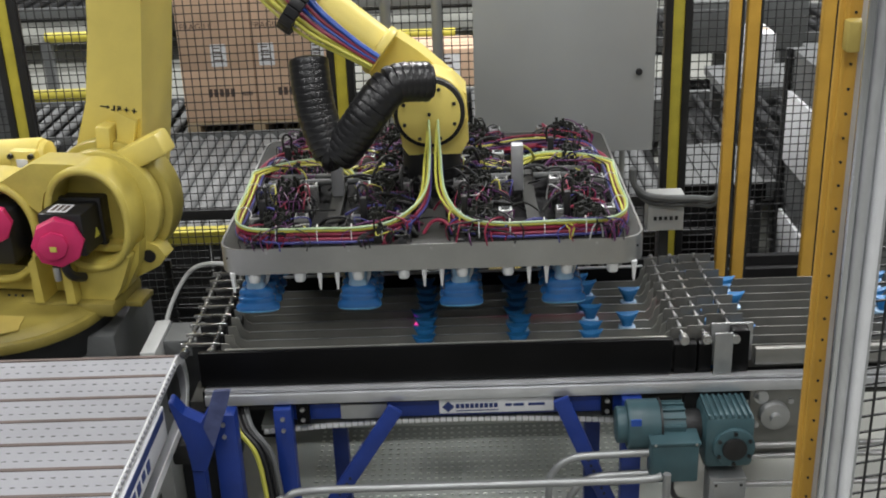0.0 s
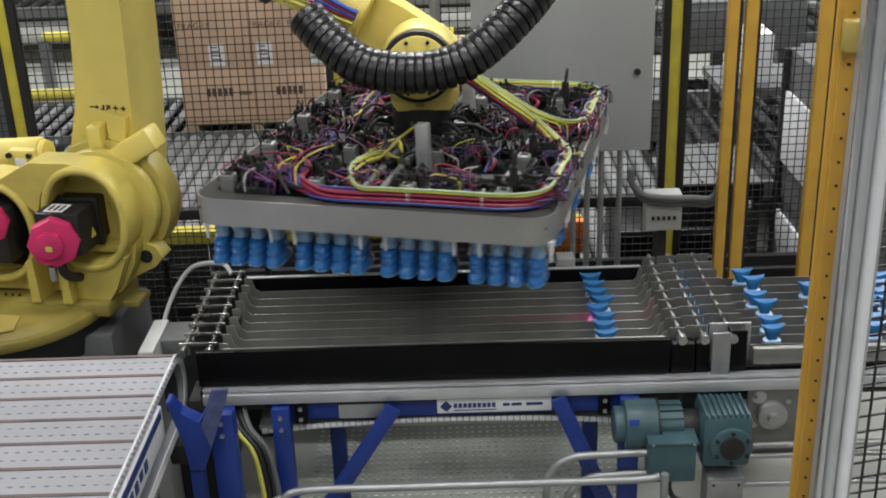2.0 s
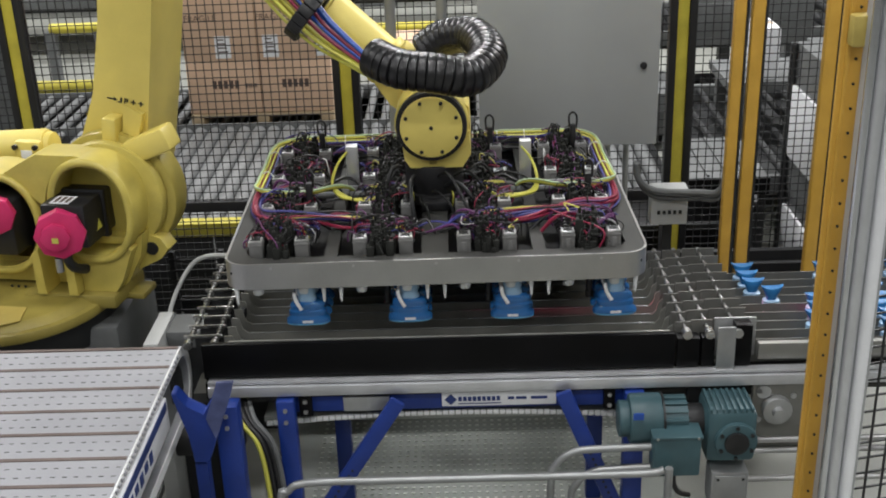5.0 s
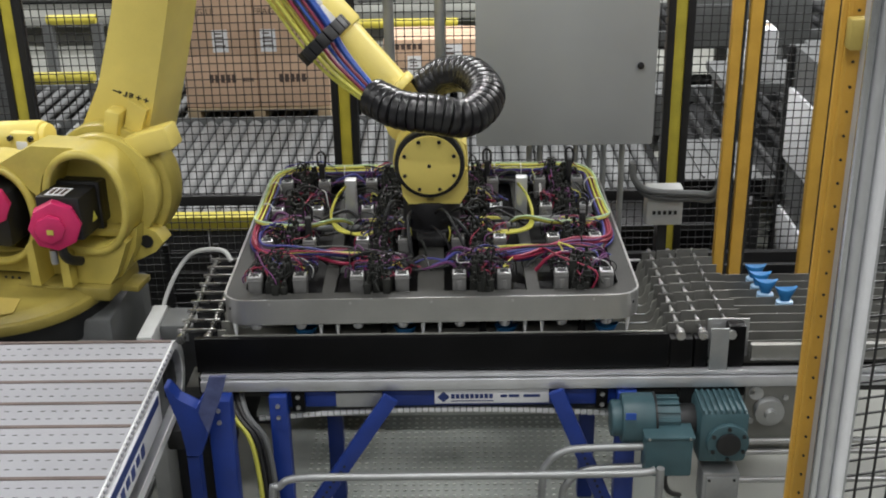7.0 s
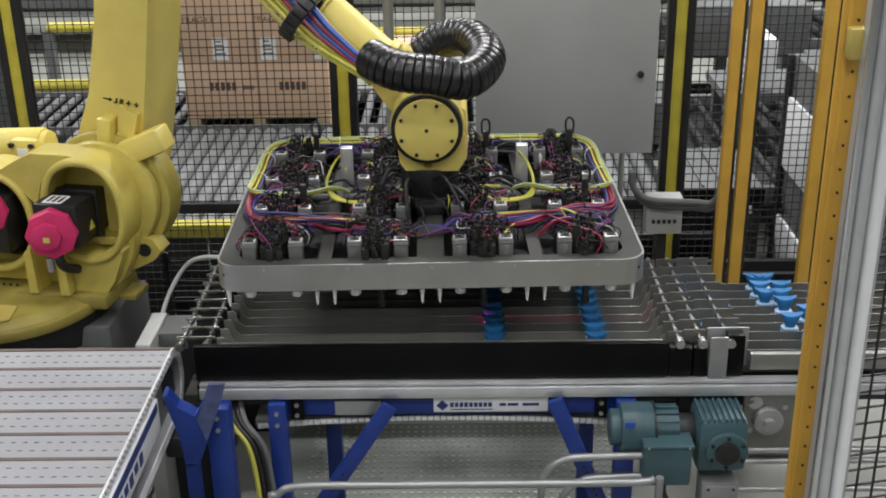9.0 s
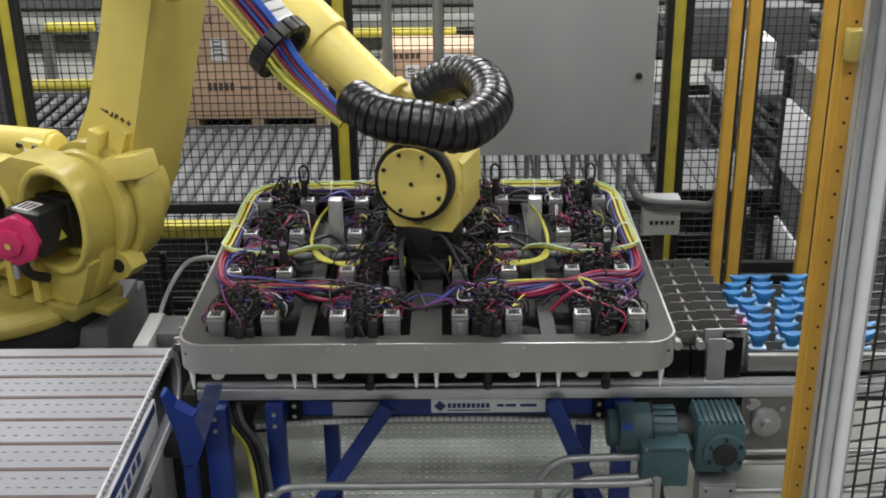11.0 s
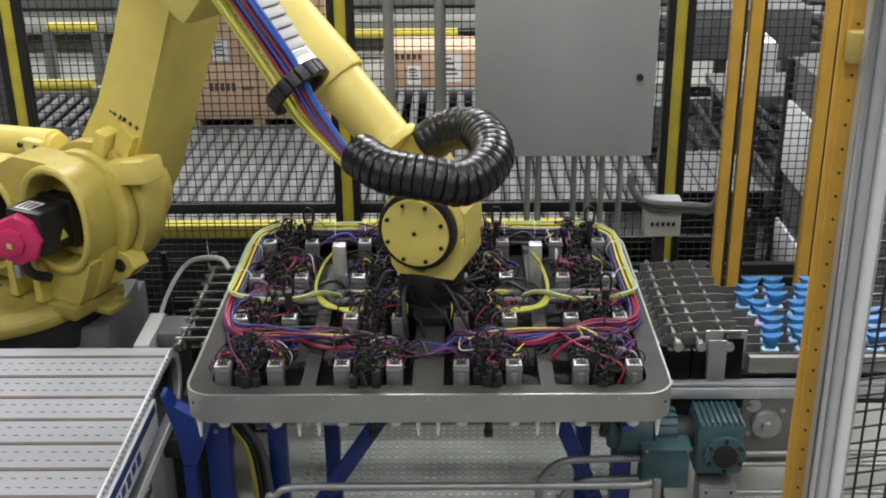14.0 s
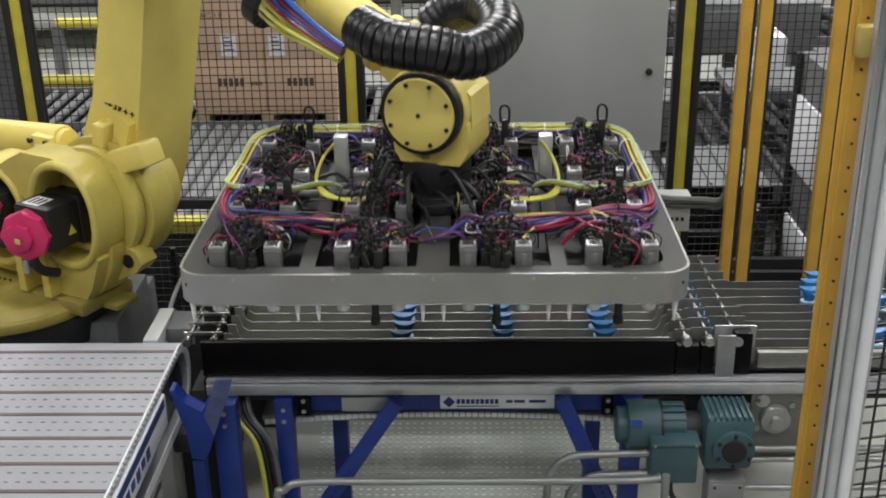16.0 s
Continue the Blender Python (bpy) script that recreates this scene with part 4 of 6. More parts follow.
def robot():
    t = thing("robot_arm", M(J1X, J1Y, 0), "large yellow six-axis industrial robot on a grey pedestal", "robot arm")
    bm = B()
    box(bm, -0.48, 0.42, -0.46, 0.44, 0.0, 0.03, bevel=0.004)
    box(bm, -0.38, 0.34, -0.38, 0.36, 0.03, 0.66, bevel=0.01)
    box(bm, 0.20, 0.36, -0.22, 0.20, 0.5, 0.74, bevel=0.01)
    part("pedestal", bm, MGREY, t, "grey steel pedestal")
    bolts("anchor_bolt", [(0.28, -0.381, 0.12 + 0.16 * k) for k in range(4)], 0.012, 0.008, M(), t, 6, DARK)
    bm = B()
    cyl(bm, 0.31, 0.125, M(0, -0.04, 0.66), 40, r2=0.33, bevel=0.015)
    part("base", bm, DARK, t, "dark robot base")
    # turning column: a casting with two round windows, on a wide turntable
    cx, cz, lx, lz, n = 0.345, 1.162, -0.03, 1.10, 40

    def window(x, z, r, power, squeeze=0.80):
        out = []
        for k in range(n):
            c, q = math.cos(2 * math.pi * k / n), math.sin(2 * math.pi * k / n)
            out.append((x + squeeze * r * math.copysign(abs(c) ** power, c), z + r * math.copysign(abs(q) ** power, q)))
        return out

    bm = B()
    prism(bm, window(cx, cz, 0.192, 0.93), -0.125, 0.05, holes=window(cx, cz, 0.163, 0.86))
    prism(bm, window(lx, lz, 0.195, 0.93, 0.92), -0.11, 0.05, holes=window(lx, lz, 0.165, 0.9, 0.92))
    for x, z, r, y in ((cx, cz, 0.178, -0.122), (lx, lz, 0.180, -0.107)):
        ring = window(x, z, r, 0.9, 0.80 if x > 0.1 else 0.92)
        tube(bm, [(p[0], y, p[1]) for p in ring + ring[:2]], 0.0135, 10, 1)
    # strap over both windows, flank and shoulder of the casting
    prism(bm, [(-0.16, 1.24), (-0.10, 1.262), (0.03, 1.285), (0.10, 1.325), (0.165, 1.357), (0.30, 1.356), (0.385, 1.345), (0.38, 1.322), (0.26, 1.312), (0.19, 1.25), (0.165, 1.17), (0.13, 1.20), (0.05, 1.262), (-0.05, 1.262)], -0.105, 0.02)
    prism(bm, [(-0.22, 0.86), (-0.21, 0.96), (-0.12, 0.965), (0.10, 0.95), (0.15, 1.02), (0.185, 1.02), (0.24, 1.0), (0.40, 0.985), (0.45, 1.03), (0.49, 1.06), (0.475, 0.98), (0.42, 0.88), (0.40, 0.86)], -0.06, 0.05)
    for x in (0.115, 0.235):
        prism(bm, [(x, 0.858), (x, 1.01), (x + 0.028, 1.03), (x + 0.034, 0.858)], -0.16, -0.061)
    prism(bm, [(0.27, 0.858), (0.27, 0.985), (0.36, 0.99), (0.44, 1.04), (0.47, 1.02), (0.42, 0.90), (0.39, 0.858)], -0.115, -0.061)
    # drum behind the windows, with a stepped rim
    cyl(bm, 0.205, 0.05, M(0.35, 0.052, J2Z + 0.005, 90), 56, bevel=0.014)
    cyl(bm, 0.232, 0.11, M(0.35, 0.165, J2Z, 90), 56, bevel=0.012)
    prism(bm, [(0.42, 1.02), (0.488, 1.035), (0.527, 1.02), (0.553, 0.979), (0.521, 0.942), (0.412, 0.886), (0.37, 0.95)], 0.0, 0.075)
    box(bm, -0.22, 0.30, 0.08, 0.30, 0.86, 1.24, bevel=0.03)
    bmesh.ops.remove_doubles(bm, verts=bm.verts[:], dist=0.0002)
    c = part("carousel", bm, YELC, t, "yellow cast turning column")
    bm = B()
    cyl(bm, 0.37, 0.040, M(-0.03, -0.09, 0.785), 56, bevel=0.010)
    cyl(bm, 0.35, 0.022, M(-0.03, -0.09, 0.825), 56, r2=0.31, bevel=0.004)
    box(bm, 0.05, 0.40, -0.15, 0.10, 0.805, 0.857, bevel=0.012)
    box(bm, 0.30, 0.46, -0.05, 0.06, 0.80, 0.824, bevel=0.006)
    # rim colour is darkened for dirt and for shade below the column
    part("turntable_rim", bm, YELR, c, "grimy yellow turntable rim with the casting's shade in its colour")
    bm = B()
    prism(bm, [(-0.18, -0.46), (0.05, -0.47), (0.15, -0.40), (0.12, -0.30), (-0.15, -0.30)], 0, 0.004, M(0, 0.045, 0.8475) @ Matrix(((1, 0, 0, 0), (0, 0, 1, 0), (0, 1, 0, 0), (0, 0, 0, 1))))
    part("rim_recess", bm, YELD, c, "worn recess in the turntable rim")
    bolts("rim_bolt", [(-0.10 + 0.018 * k, -0.475 + 0.0035 * k * k * 0.05, 0.806) for k in (0, 4, 8, 12)], 0.008, 0.006, M(), c, 8, DARK)
    bolts("tapped_hole", [(0.02 + 0.026 * k, -0.1605, 0.885) for k in range(3)], 0.005, 0.003, M(), c, 8, DARK)
    bm = B()
    cyl(bm, 0.024, 0.006, M(0.492, -0.001, 0.982, 90), 20)
    part("lug_hole", bm, BLK, c, "dark lug hole")
    # thin dark sheets added to give the hollow windows their shade
    part("inner_casting", one_box(cx - 0.125, cx + 0.125, 0.040, 0.046, cz - 0.15, cz + 0.145), DARK, c, "dark sheet for the shade inside the window")
    part("inner_casting", one_box(lx - 0.15, lx + 0.15, 0.030, 0.036, lz - 0.15, lz + 0.15), DARK, c, "dark sheet for the shade inside the window")
    part("inner_ledge", one_box(cx - 0.09, cx + 0.105, -0.05, 0.038, cz - 0.150, cz - 0.118, bevel=0.006), YELC, c, "yellow ledge inside the window")
    # servo motors, each with an eight-sided encoder cap
    bm = B()
    box(bm, 0.205, 0.365, -0.205, 0.035, 1.06, 1.215, bevel=0.010)
    box(bm, 0.195, 0.375, -0.075, -0.045, 1.05, 1.225, bevel=0.006)
    part("motor", bm, BLK, c, "black servo motor")
    bm = B()
    cyl(bm, 0.087, 0.05, M(0.272, -0.205, 1.124, 90, 0, 22.5), 8, bevel=0.008)
    cyl(bm, 0.050, 0.022, M(0.275, -0.252, 1.122, 90, 0, 22.5), 8, bevel=0.004)
    part("motor_cap", bm, MAG, c, "magenta encoder cap")
    part("cap_sticker", one_box(0.252, 0.297, -0.2765, -0.2745, 1.107, 1.125), YTU, c)
    part("motor_sticker", one_box(0.235, 0.305, -0.19, -0.12, 1.2155, 1.2170), PAPER, c, "white sticker")
    for k in range(3):
        part("sticker_bar", one_box(0.245 + 0.02 * k, 0.257 + 0.02 * k, -0.18, -0.13, 1.2172, 1.2180), PRINT, c)
    bm = B()
    prism(bm, [(0.0, 0.0), (0.036, 0.0), (0.018, 0.034)], 0.0, 0.0015, M(0.3665, -0.13, 1.10, 0, 0, 90))
    part("warning_triangle", bm, YTU, c, "yellow warning triangle")
    bm = B()
    tube(bm, [(0.29, -0.225, 1.06), (0.293, -0.225, 1.02), (0.30, -0.20, 0.985), (0.31, -0.15, 0.96)], 0.017, 10)
    part("motor_plug", bm, BLK, c)
    bm = B()
    cyl(bm, 0.013, 0.05, M(0.262, -0.235, 0.985), 10)
    part("cable_gland", bm, STEEL, c, "bright cable gland")
    bm = B()
    box(bm, -0.11, 0.075, -0.17, 0.025, 1.0, 1.20, bevel=0.02)
    part("motor", bm, BLK, c, "black servo motor")
    bm = B()
    cyl(bm, 0.072, 0.045, M(0.015, -0.17, 1.165, 90, 0, 22.5), 8, bevel=0.008)
    part("motor_cap", bm, MAG, c, "dark red encoder cap")
    # balancer behind the casting
    bm = B()
    cyl(bm, 0.064, 0.60, M(-0.55, 0.20, 1.245, 0, 90 - 4), 28, bevel=0.015)
    cyl(bm, 0.052, 0.05, M(0.02, 0.20, 1.285, 0, 86), 24, bevel=0.01)
    box(bm, -0.06, 0.05, 0.125, 0.24, 1.22, 1.325, bevel=0.018)
    part("balancer", bm, YEL, c, "yellow balancer cylinder")
    bolts("balancer_bolt", [(0.034, 0.124, 1.305), (0.034, 0.124, 1.243), (-0.045, 0.124, 1.305), (-0.045, 0.124, 1.243)], 0.011, 0.012, M(), c, 6, BLK)
    part("warning_sticker", one_box(-0.026, 0.018, 0.120, 0.123, 1.25, 1.293, bevel=0.001), PAPER, c, "round white warning sticker")
    # lower arm: on its own axis, pointing up
    bm = B()
    prism(bm, [(-0.18, 0.10), (-0.125, 0.34), (-0.112, 0.60), (-0.12, 0.85), (-0.12, L2 + 0.05), (-0.07, L2 + 0.14), (0.06, L2 + 0.14), (0.07, L2 + 0.05),
               (0.075, 0.9), (0.08, 0.55), (0.08, 0.33), (0.075, 0.08), (0.04, -0.12), (-0.14, -0.12)], -0.11, 0.17)
    bmesh.ops.bevel(bm, geom=[e for e in bm.edges if e.is_manifold and e.calc_face_angle(0) > 0.7 and e.calc_length() > 0.15], offset=0.022, segments=2, affect="EDGES")
    cyl(bm, 0.165, 0.18, M(-0.03, 0.08, 0, 90), 48, bevel=0.015)
    a = part("lower_arm", bm, YEL, t, "yellow lower arm")
    bm = B()
    box(bm, -0.045, 0.010, -0.18, -0.10, 0.195, 0.285, M(0, 0, 0, 0, -4), bevel=0.01)
    box(bm, -0.085, 0.085, -0.20, -0.10, -0.042, 0.042, M(0.112, 0, 0.215, 0, -32), bevel=0.012)
    prism(bm, [(0.0, 0.20), (0.0, 0.33), (0.07, 0.31), (0.06, 0.22)], -0.14, -0.10)
    part("stop_block", bm, YEL, a)
    bm = B()
    box(bm, -0.105, -0.08, -0.1125, -0.11, 0.448, 0.452)
    prism(bm, [(-0.082, 0.443), (-0.07, 0.450), (-0.082, 0.457)], -0.1125, -0.11)
    for x0, x1, za, zb in ((-0.058, -0.052, 0.441, 0.459), (-0.066, -0.052, 0.441, 0.445), (-0.044, -0.030, 0.455, 0.459), (-0.034, -0.030, 0.450, 0.459), (-0.044, -0.030, 0.448, 0.452), (-0.044, -0.040, 0.441, 0.452), (-0.044, -0.030, 0.441, 0.445)):
        box(bm, x0, x1, -0.1125, -0.11, za, zb)
    for x in (-0.01, 0.018):
        box(bm, x - 0.009, x + 0.009, -0.1125, -0.11, 0.448, 0.452)
        box(bm, x - 0.002, x + 0.002, -0.1125, -0.11, 0.441, 0.459)
    bm.transform(M(0.035, 0, -0.115))
    part("axis_marking", bm, BLK, a, "black axis marking", smooth=False)
    bm = B()
    tube(bm, [(-0.05, -0.14, 1.1), (-0.02, -0.15, 0.88), (0.03, -0.15, 0.84), (0.08, -0.14, 0.9), (0.12, -0.13, 1.1)], 0.006, 8)
    tube(bm, [(-0.08, -0.14, 1.1), (-0.01, -0.16, 0.90), (0.03, -0.16, 0.86), (0.07, -0.15, 0.92), (0.09, -0.13, 1.1)], 0.006, 8)
    part("air_tube", bm, BLU, a, "blue air tubes")
    for ob in [a] + list(a.children):
        ob.data.transform(M(0, 0.215, 0))
    # forearm: on the elbow, pointing along +x to the wrist
    bm = B()
    box(bm, -0.16, 0.26, -0.14, 0.20, -0.14, 0.16, bevel=0.04)
    cyl(bm, 0.092, 0.42, M(0.24, 0.05, 0.03, 0, 90), 32, bevel=0.01)
    cyl(bm, 0.078, 0.30, M(0.60, 0.05, 0.03, 0, 90), 32, r2=0.070)
    cyl(bm, 0.086, 0.03, M(0.885, 0.05, 0.03, 0, 90), 32, bevel=0.006)
    prism(bm, [(0.91, -0.06), (0.91, 0.095), (1.0, 0.10), (1.127, 0.09), (1.16, 0.0), (1.127, -0.08), (1.0, -0.085)], 0.06, 0.145)
    f = part("forearm", bm, YEL, t, "yellow forearm")
    rng = random.Random(8)
    for k in range(22):
        mt, nm = ((YTU, "yellow"), (YTU, "yellow"), (RED, "red"), (BLU, "blue"), (BLU, "blue"))[k % 5] if k < 15 else ((YTU, "yellow"), (RED, "red"), (BLU, "blue"), (YTU, "yellow"), (PUR, "purple"))[k % 5]
        row = {"yellow": 0.055, "red": 0.0, "blue": -0.025, "purple": 0.02}[nm] + rng.uniform(-0.022, 0.022)
        dy = rng.uniform(-0.03, 0.03)
        bm = B()
        tube(bm, [(0.13, -0.17 + dy, -row + 0.14), (0.42, -0.165 + dy * 0.7, -row + 0.10), (0.60, -0.17 + dy * 0.4, -row + 0.075), (0.71, -0.19 + dy * 0.5, -row * 0.8 + 0.065), (0.84, -0.215 + dy * 0.3, -row * 0.5 + 0.075), (0.92, -0.225 + dy * 0.3, -row * 0.4 + 0.085)], 0.0055, 8, 5)
        part("arm_cable", bm, mt, f, nm + " cable")
    for k in range(18):
        a0 = radians(20 * k)
        bm = B()
        box(bm, -0.022, 0.022, -0.012, 0.012, -0.014, 0.014, M(0.635, -0.165 + 0.085 * math.cos(a0), 0.065 + 0.080 * math.sin(a0)) @ M(0, 0, 0, math.degrees(a0)), bevel=0.003)
        part("strap_link", bm, BLK, f, "black cable strap link")
    for k in range(12):
        bm = B()
        box(bm, -0.015, 0.015, -0.045, 0.045, -0.010, 0.038, M(0.20 + 0.033 * k, -0.11, 0.145 - 0.007 * k, 0, 6), bevel=0.004)
        part("chain_link", bm, LGREY, f, "grey cable chain link")
    bm = B()
    box(bm, 0.50, 0.62, -0.16, -0.06, 0.085, 0.105, bevel=0.004)
    part("chain_bracket", bm, ALU, f, "aluminium chain bracket")
    for ob in [f] + list(f.children):
        ob.data.transform(M(L3 - 1.127, 0, 0))
    # wrist: disc faces -y
    bm = B()
    cyl(bm, 0.118, 0.14, M(0, 0.045, 0, 90), 40, bevel=0.008)
    prism(bm, [(-0.100, -0.03), (0.118, -0.03), (0.122, -0.105), (0.095, -0.148), (-0.072, -0.148), (-0.090, -0.12)], -0.085, 0.09)
    prism(bm, [(0.0, 0.09), (0.075, 0.085), (0.118, 0.04), (0.122, -0.05), (0.02, -0.06)], -0.055, 0.10)
    bmesh.ops.bevel(bm, geom=[e for e in bm.edges if e.is_manifold and e.calc_face_angle(0) > 0.5 and e.calc_length() > 0.03], offset=0.010, segments=2, affect="EDGES")
    w = part("wrist", bm, YEL, t, "yellow wrist")
    bm = B()
    cyl(bm, 0.112, 0.05, M(0, -0.075, 0, 90), 40, bevel=0.003)
    part("seal_ring", bm, BLK, w, "black seal ring")
    bm = B()
    cyl(bm, 0.098, 0.02, M(0, -0.115, 0, 90), 40, bevel=0.004)
    part("cover_disc", bm, YEL, w, "yellow round cover")
    bolts("cover_bolt", [(0.085 * math.cos(radians(22.5 + 45 * k)), -0.134, 0.085 * math.sin(radians(22.5 + 45 * k))) for k in range(8)] + [(0, -0.134, 0)], 0.006, 0.006, M(), w)
    bolts("seal_bolt", [(0.106 * math.cos(radians(15 * k)), -0.1245, 0.106 * math.sin(radians(15 * k))) for k in range(24)], 0.0035, 0.003, M(), w, 6, DARK)
    part("grease_plug", one_box(-0.012, 0.012, -0.092, -0.085, -0.135, -0.111, bevel=0.003), YELD, w)
    bm = B()
    cyl(bm, 0.095, 0.10, M(0, 0, -0.245), 32, bevel=0.005)
    part("flange", bm, BLK, w, "black tool flange")
    return c, a, f, w


# ---- gripper tool ----
TW, TD = 1.245, 1.06
UNIT_X = (-0.4625, -0.1555, 0.1515, 0.4585)
UNIT_Y = (-0.41, -0.137, 0.137, 0.41)
ZT, ZB = -0.018, -0.098


def gripper_tool():
    t = thing("gripper_tool", M(0, 0, 0), "wide steel gripper tool crowded with air cylinders and coloured tubes", "gripper tool")
    rot = Matrix(((1, 0, 0, 0), (0, 0, 1, 0), (0, 1, 0, 0), (0, 0, 0, 1)))
    bm = B()
    o, i = rounded_rect(TW, TD, 0.075, 8), rounded_rect(TW - 0.012, TD - 0.012, 0.069, 8)
    prism(bm, o, ZB, ZT, rot, holes=i)
    sk = part("skirt", bm, PLATE, t, "brushed steel skirt band")
    # top plate: rim and crossing webs that leave pockets
    bm = B()
    prism(bm, rounded_rect(TW - 0.014, TD - 0.014, 0.068, 8), ZT - 0.010, ZT - 0.001, rot, holes=rounded_rect(TW - 0.12, TD - 0.10, 0.05, 8))
    z0, z1 = ZT - 0.010, ZT - 0.0015
    for a in (-0.309, -0.002, 0.305):
        wdt = 0.040 if abs(a) < 0.1 else 0.019
        part("plate_web", one_box(a - wdt, a + wdt, -TD / 2 + 0.045, TD / 2 - 0.045, z0 - 0.004, z1), TOPP, t, "grey web between pockets", smooth=False)
    part("top_plate", bm, TOPP, t, "grey plate with pockets", smooth=False)
    part("lower_plate", one_box(-TW / 2 + 0.02, TW / 2 - 0.02, -TD / 2 + 0.02, TD / 2 - 0.02, ZB + 0.043, ZB + 0.05), BPAN, t, "dark lower plate")
    bolts("skirt_screw", [(-0.48 + 0.24 * k, -TD / 2 - 0.0005, ZT - 0.012) for k in range(5)] + [(-0.48 + 0.24 * k, TD / 2 + 0.002, ZT - 0.012) for k in range(5)], 0.004, 0.003, M(), t, 8, CHROME)
    bm = B()
    cyl(bm, 0.11, 0.035, M(0, 0, ZT), 32, bevel=0.004)
    box(bm, -0.15, 0.15, -0.045, 0.045, ZT, ZT + 0.03, bevel=0.004)
    box(bm, -0.045, 0.045, -0.15, 0.15, ZT, ZT + 0.03, bevel=0.004)
    part("mounting_hub", bm, BLK, t, "black mounting hub")
    rng = random.Random(21)
    # shared pieces
    bm = B()
    box(bm, -0.0205, 0.0205, -0.020, 0.020, -0.045, 0.040, bevel=0.004)
    box(bm, -0.0215, 0.0215, -0.021, 0.021, 0.028, 0.034, bevel=0.002)
    box(bm, -0.007, 0.007, -0.0245, -0.02, -0.04, 0.024, bevel=0.002)
    cyl_me = mesh_of("air_cylinder", bm, CYLM)
    bm = B()
    box(bm, -0.0195, 0.0195, -0.0185, 0.0185, 0.040, 0.045, bevel=0.002)
    cap_me = mesh_of("cylinder_cap", bm, STEEL)
    bm = B()
    cyl(bm, 0.0125, 0.002, M(0, 0, 0.045), 12)
    cyl(bm, 0.005, 0.004, M(0, 0, 0.045), 8)
    for a, b in ((-0.012, -0.01), (0.012, -0.01), (-0.012, 0.01), (0.012, 0.01)):
        cyl(bm, 0.0028, 0.002, M(a, b, 0.045), 6)
    dot_me = mesh_of("cap_screws", bm, DARK)
    valve_me = []
    for v in range(5):
        bm = B()
        r2 = random.Random(100 + v)
        for k in range(24):
            x, y = r2.uniform(-0.030, 0.030), r2.uniform(-0.088, 0.088)
            h = r2.uniform(-0.012, 0.032) + (0.022 if abs(y) < 0.045 else 0)
            s1, s2 = r2.uniform(0.006, 0.012), r2.uniform(0.006, 0.015)
            box(bm, x - s1, x + s1, y - s2, y + s2, -0.06, h, M(0, 0, 0, 0, 0, r2.uniform(-8, 8)), bevel=0.002)
            cyl(bm, 0.005, 0.018, M(x, y, h - 0.002), 8)
        for k in range(12):
            x, y, h = r2.uniform(-0.03, 0.03), r2.uniform(-0.09, 0.09), r2.uniform(0.015, 0.065)
            tube(bm, [(x, y, 0.0), (x + r2.uniform(-0.01, 0.01), y + r2.uniform(-0.01, 0.01), h * 0.9), (x + r2.uniform(-0.03, 0.03), y + r2.uniform(-0.03, 0.03), h), (x + r2.uniform(-0.05, 0.05), y + r2.uniform(-0.05, 0.05), 0.0)], 0.0026, 6, 4)
        valve_me.append(mesh_of("valve_block", bm, VALVE))
    bm = B()
    box(bm, -0.012, 0.012, -0.033, 0.033, -0.05, -0.012, bevel=0.002)
    link_me = mesh_of("link_bar", bm, DARK)
    bm = B()
    tube(bm, [(-0.04, 0.0, 0.0), (0.0, -0.007, 0.012), (0.024, -0.02, -0.01)], 0.004, 6, 3)
    spout_me = mesh_of("elbow_fitting", bm, DARK)
    bm = B()
    cyl(bm, 0.015, 0.034, M(0, 0, -0.132), 16, r2=0.021, bevel=0.003)
    cup_me = mesh_of("suction_cup", bm, WHT)
    bm = B()
    cyl(bm, 0.003, 0.062, M(0, 0, -0.156), 10, r2=0.009)
    pin_me = mesh_of("guide_pin", bm, WHT)
    for r, y in enumerate(UNIT_Y):
        for q, x in enumerate(UNIT_X):
            u = part("gripper_unit", valve_me[(r * 3 + q * 2 + rng.randrange(2)) % 5], None, t, "black valves of one gripper unit")
            u.location = (x, y + 0.01, 0)
            if rng.random() < 0.5:
                u.rotation_euler = (0, 0, math.pi)
            flip = -1 if u.rotation_euler[2] else 1
            for sx in (-0.0675, 0.0675):
                for me in (cyl_me, cap_me, dot_me):
                    o2 = part(me.name, me, None, u)
                    o2.location = (sx * flip, -0.043 * flip, -0.018)
            for sx in (-0.0675, 0.0675):
                for yy in (0.066 * flip, 0.012 * flip):
                    part("link_bar", link_me, None, u).location = (sx, yy, 0)
                    e2 = part("elbow_fitting", spout_me, None, u)
                    e2.location = (sx, yy, 0)
                    if sx < 0:
                        e2.rotation_euler = (0, 0, math.pi)
            for sx in (-1, 1):
                for sy in (-1, 1):
                    part("suction_cup", cup_me, None, u).location = (sx * 0.0675, sy * 0.085, 0)
                    part("guide_pin", pin_me, None, u).location = (sx * 0.128, sy * 0.10, 0)
            for k in range(30):
                mt = (RED, PUR, BLK, IND, PUR, BLK, BLK, PUR, BLK, RED, PUR, BLK, LGREY, BLK, BLK, RED, BLK, YTU)[k % 18]
                bm = B()
                x0, y0 = rng.uniform(-0.09, 0.09), rng.uniform(0.0, 0.11) * flip
                x1, y1 = rng.uniform(-0.11, 0.11), rng.uniform(0.0, 0.13) * flip
                if k % 5 == 0:
                    x0, y0 = rng.uniform(-0.03, 0.03), -rng.uniform(0.0, 0.08) * flip
                h = rng.uniform(0.005, 0.05)
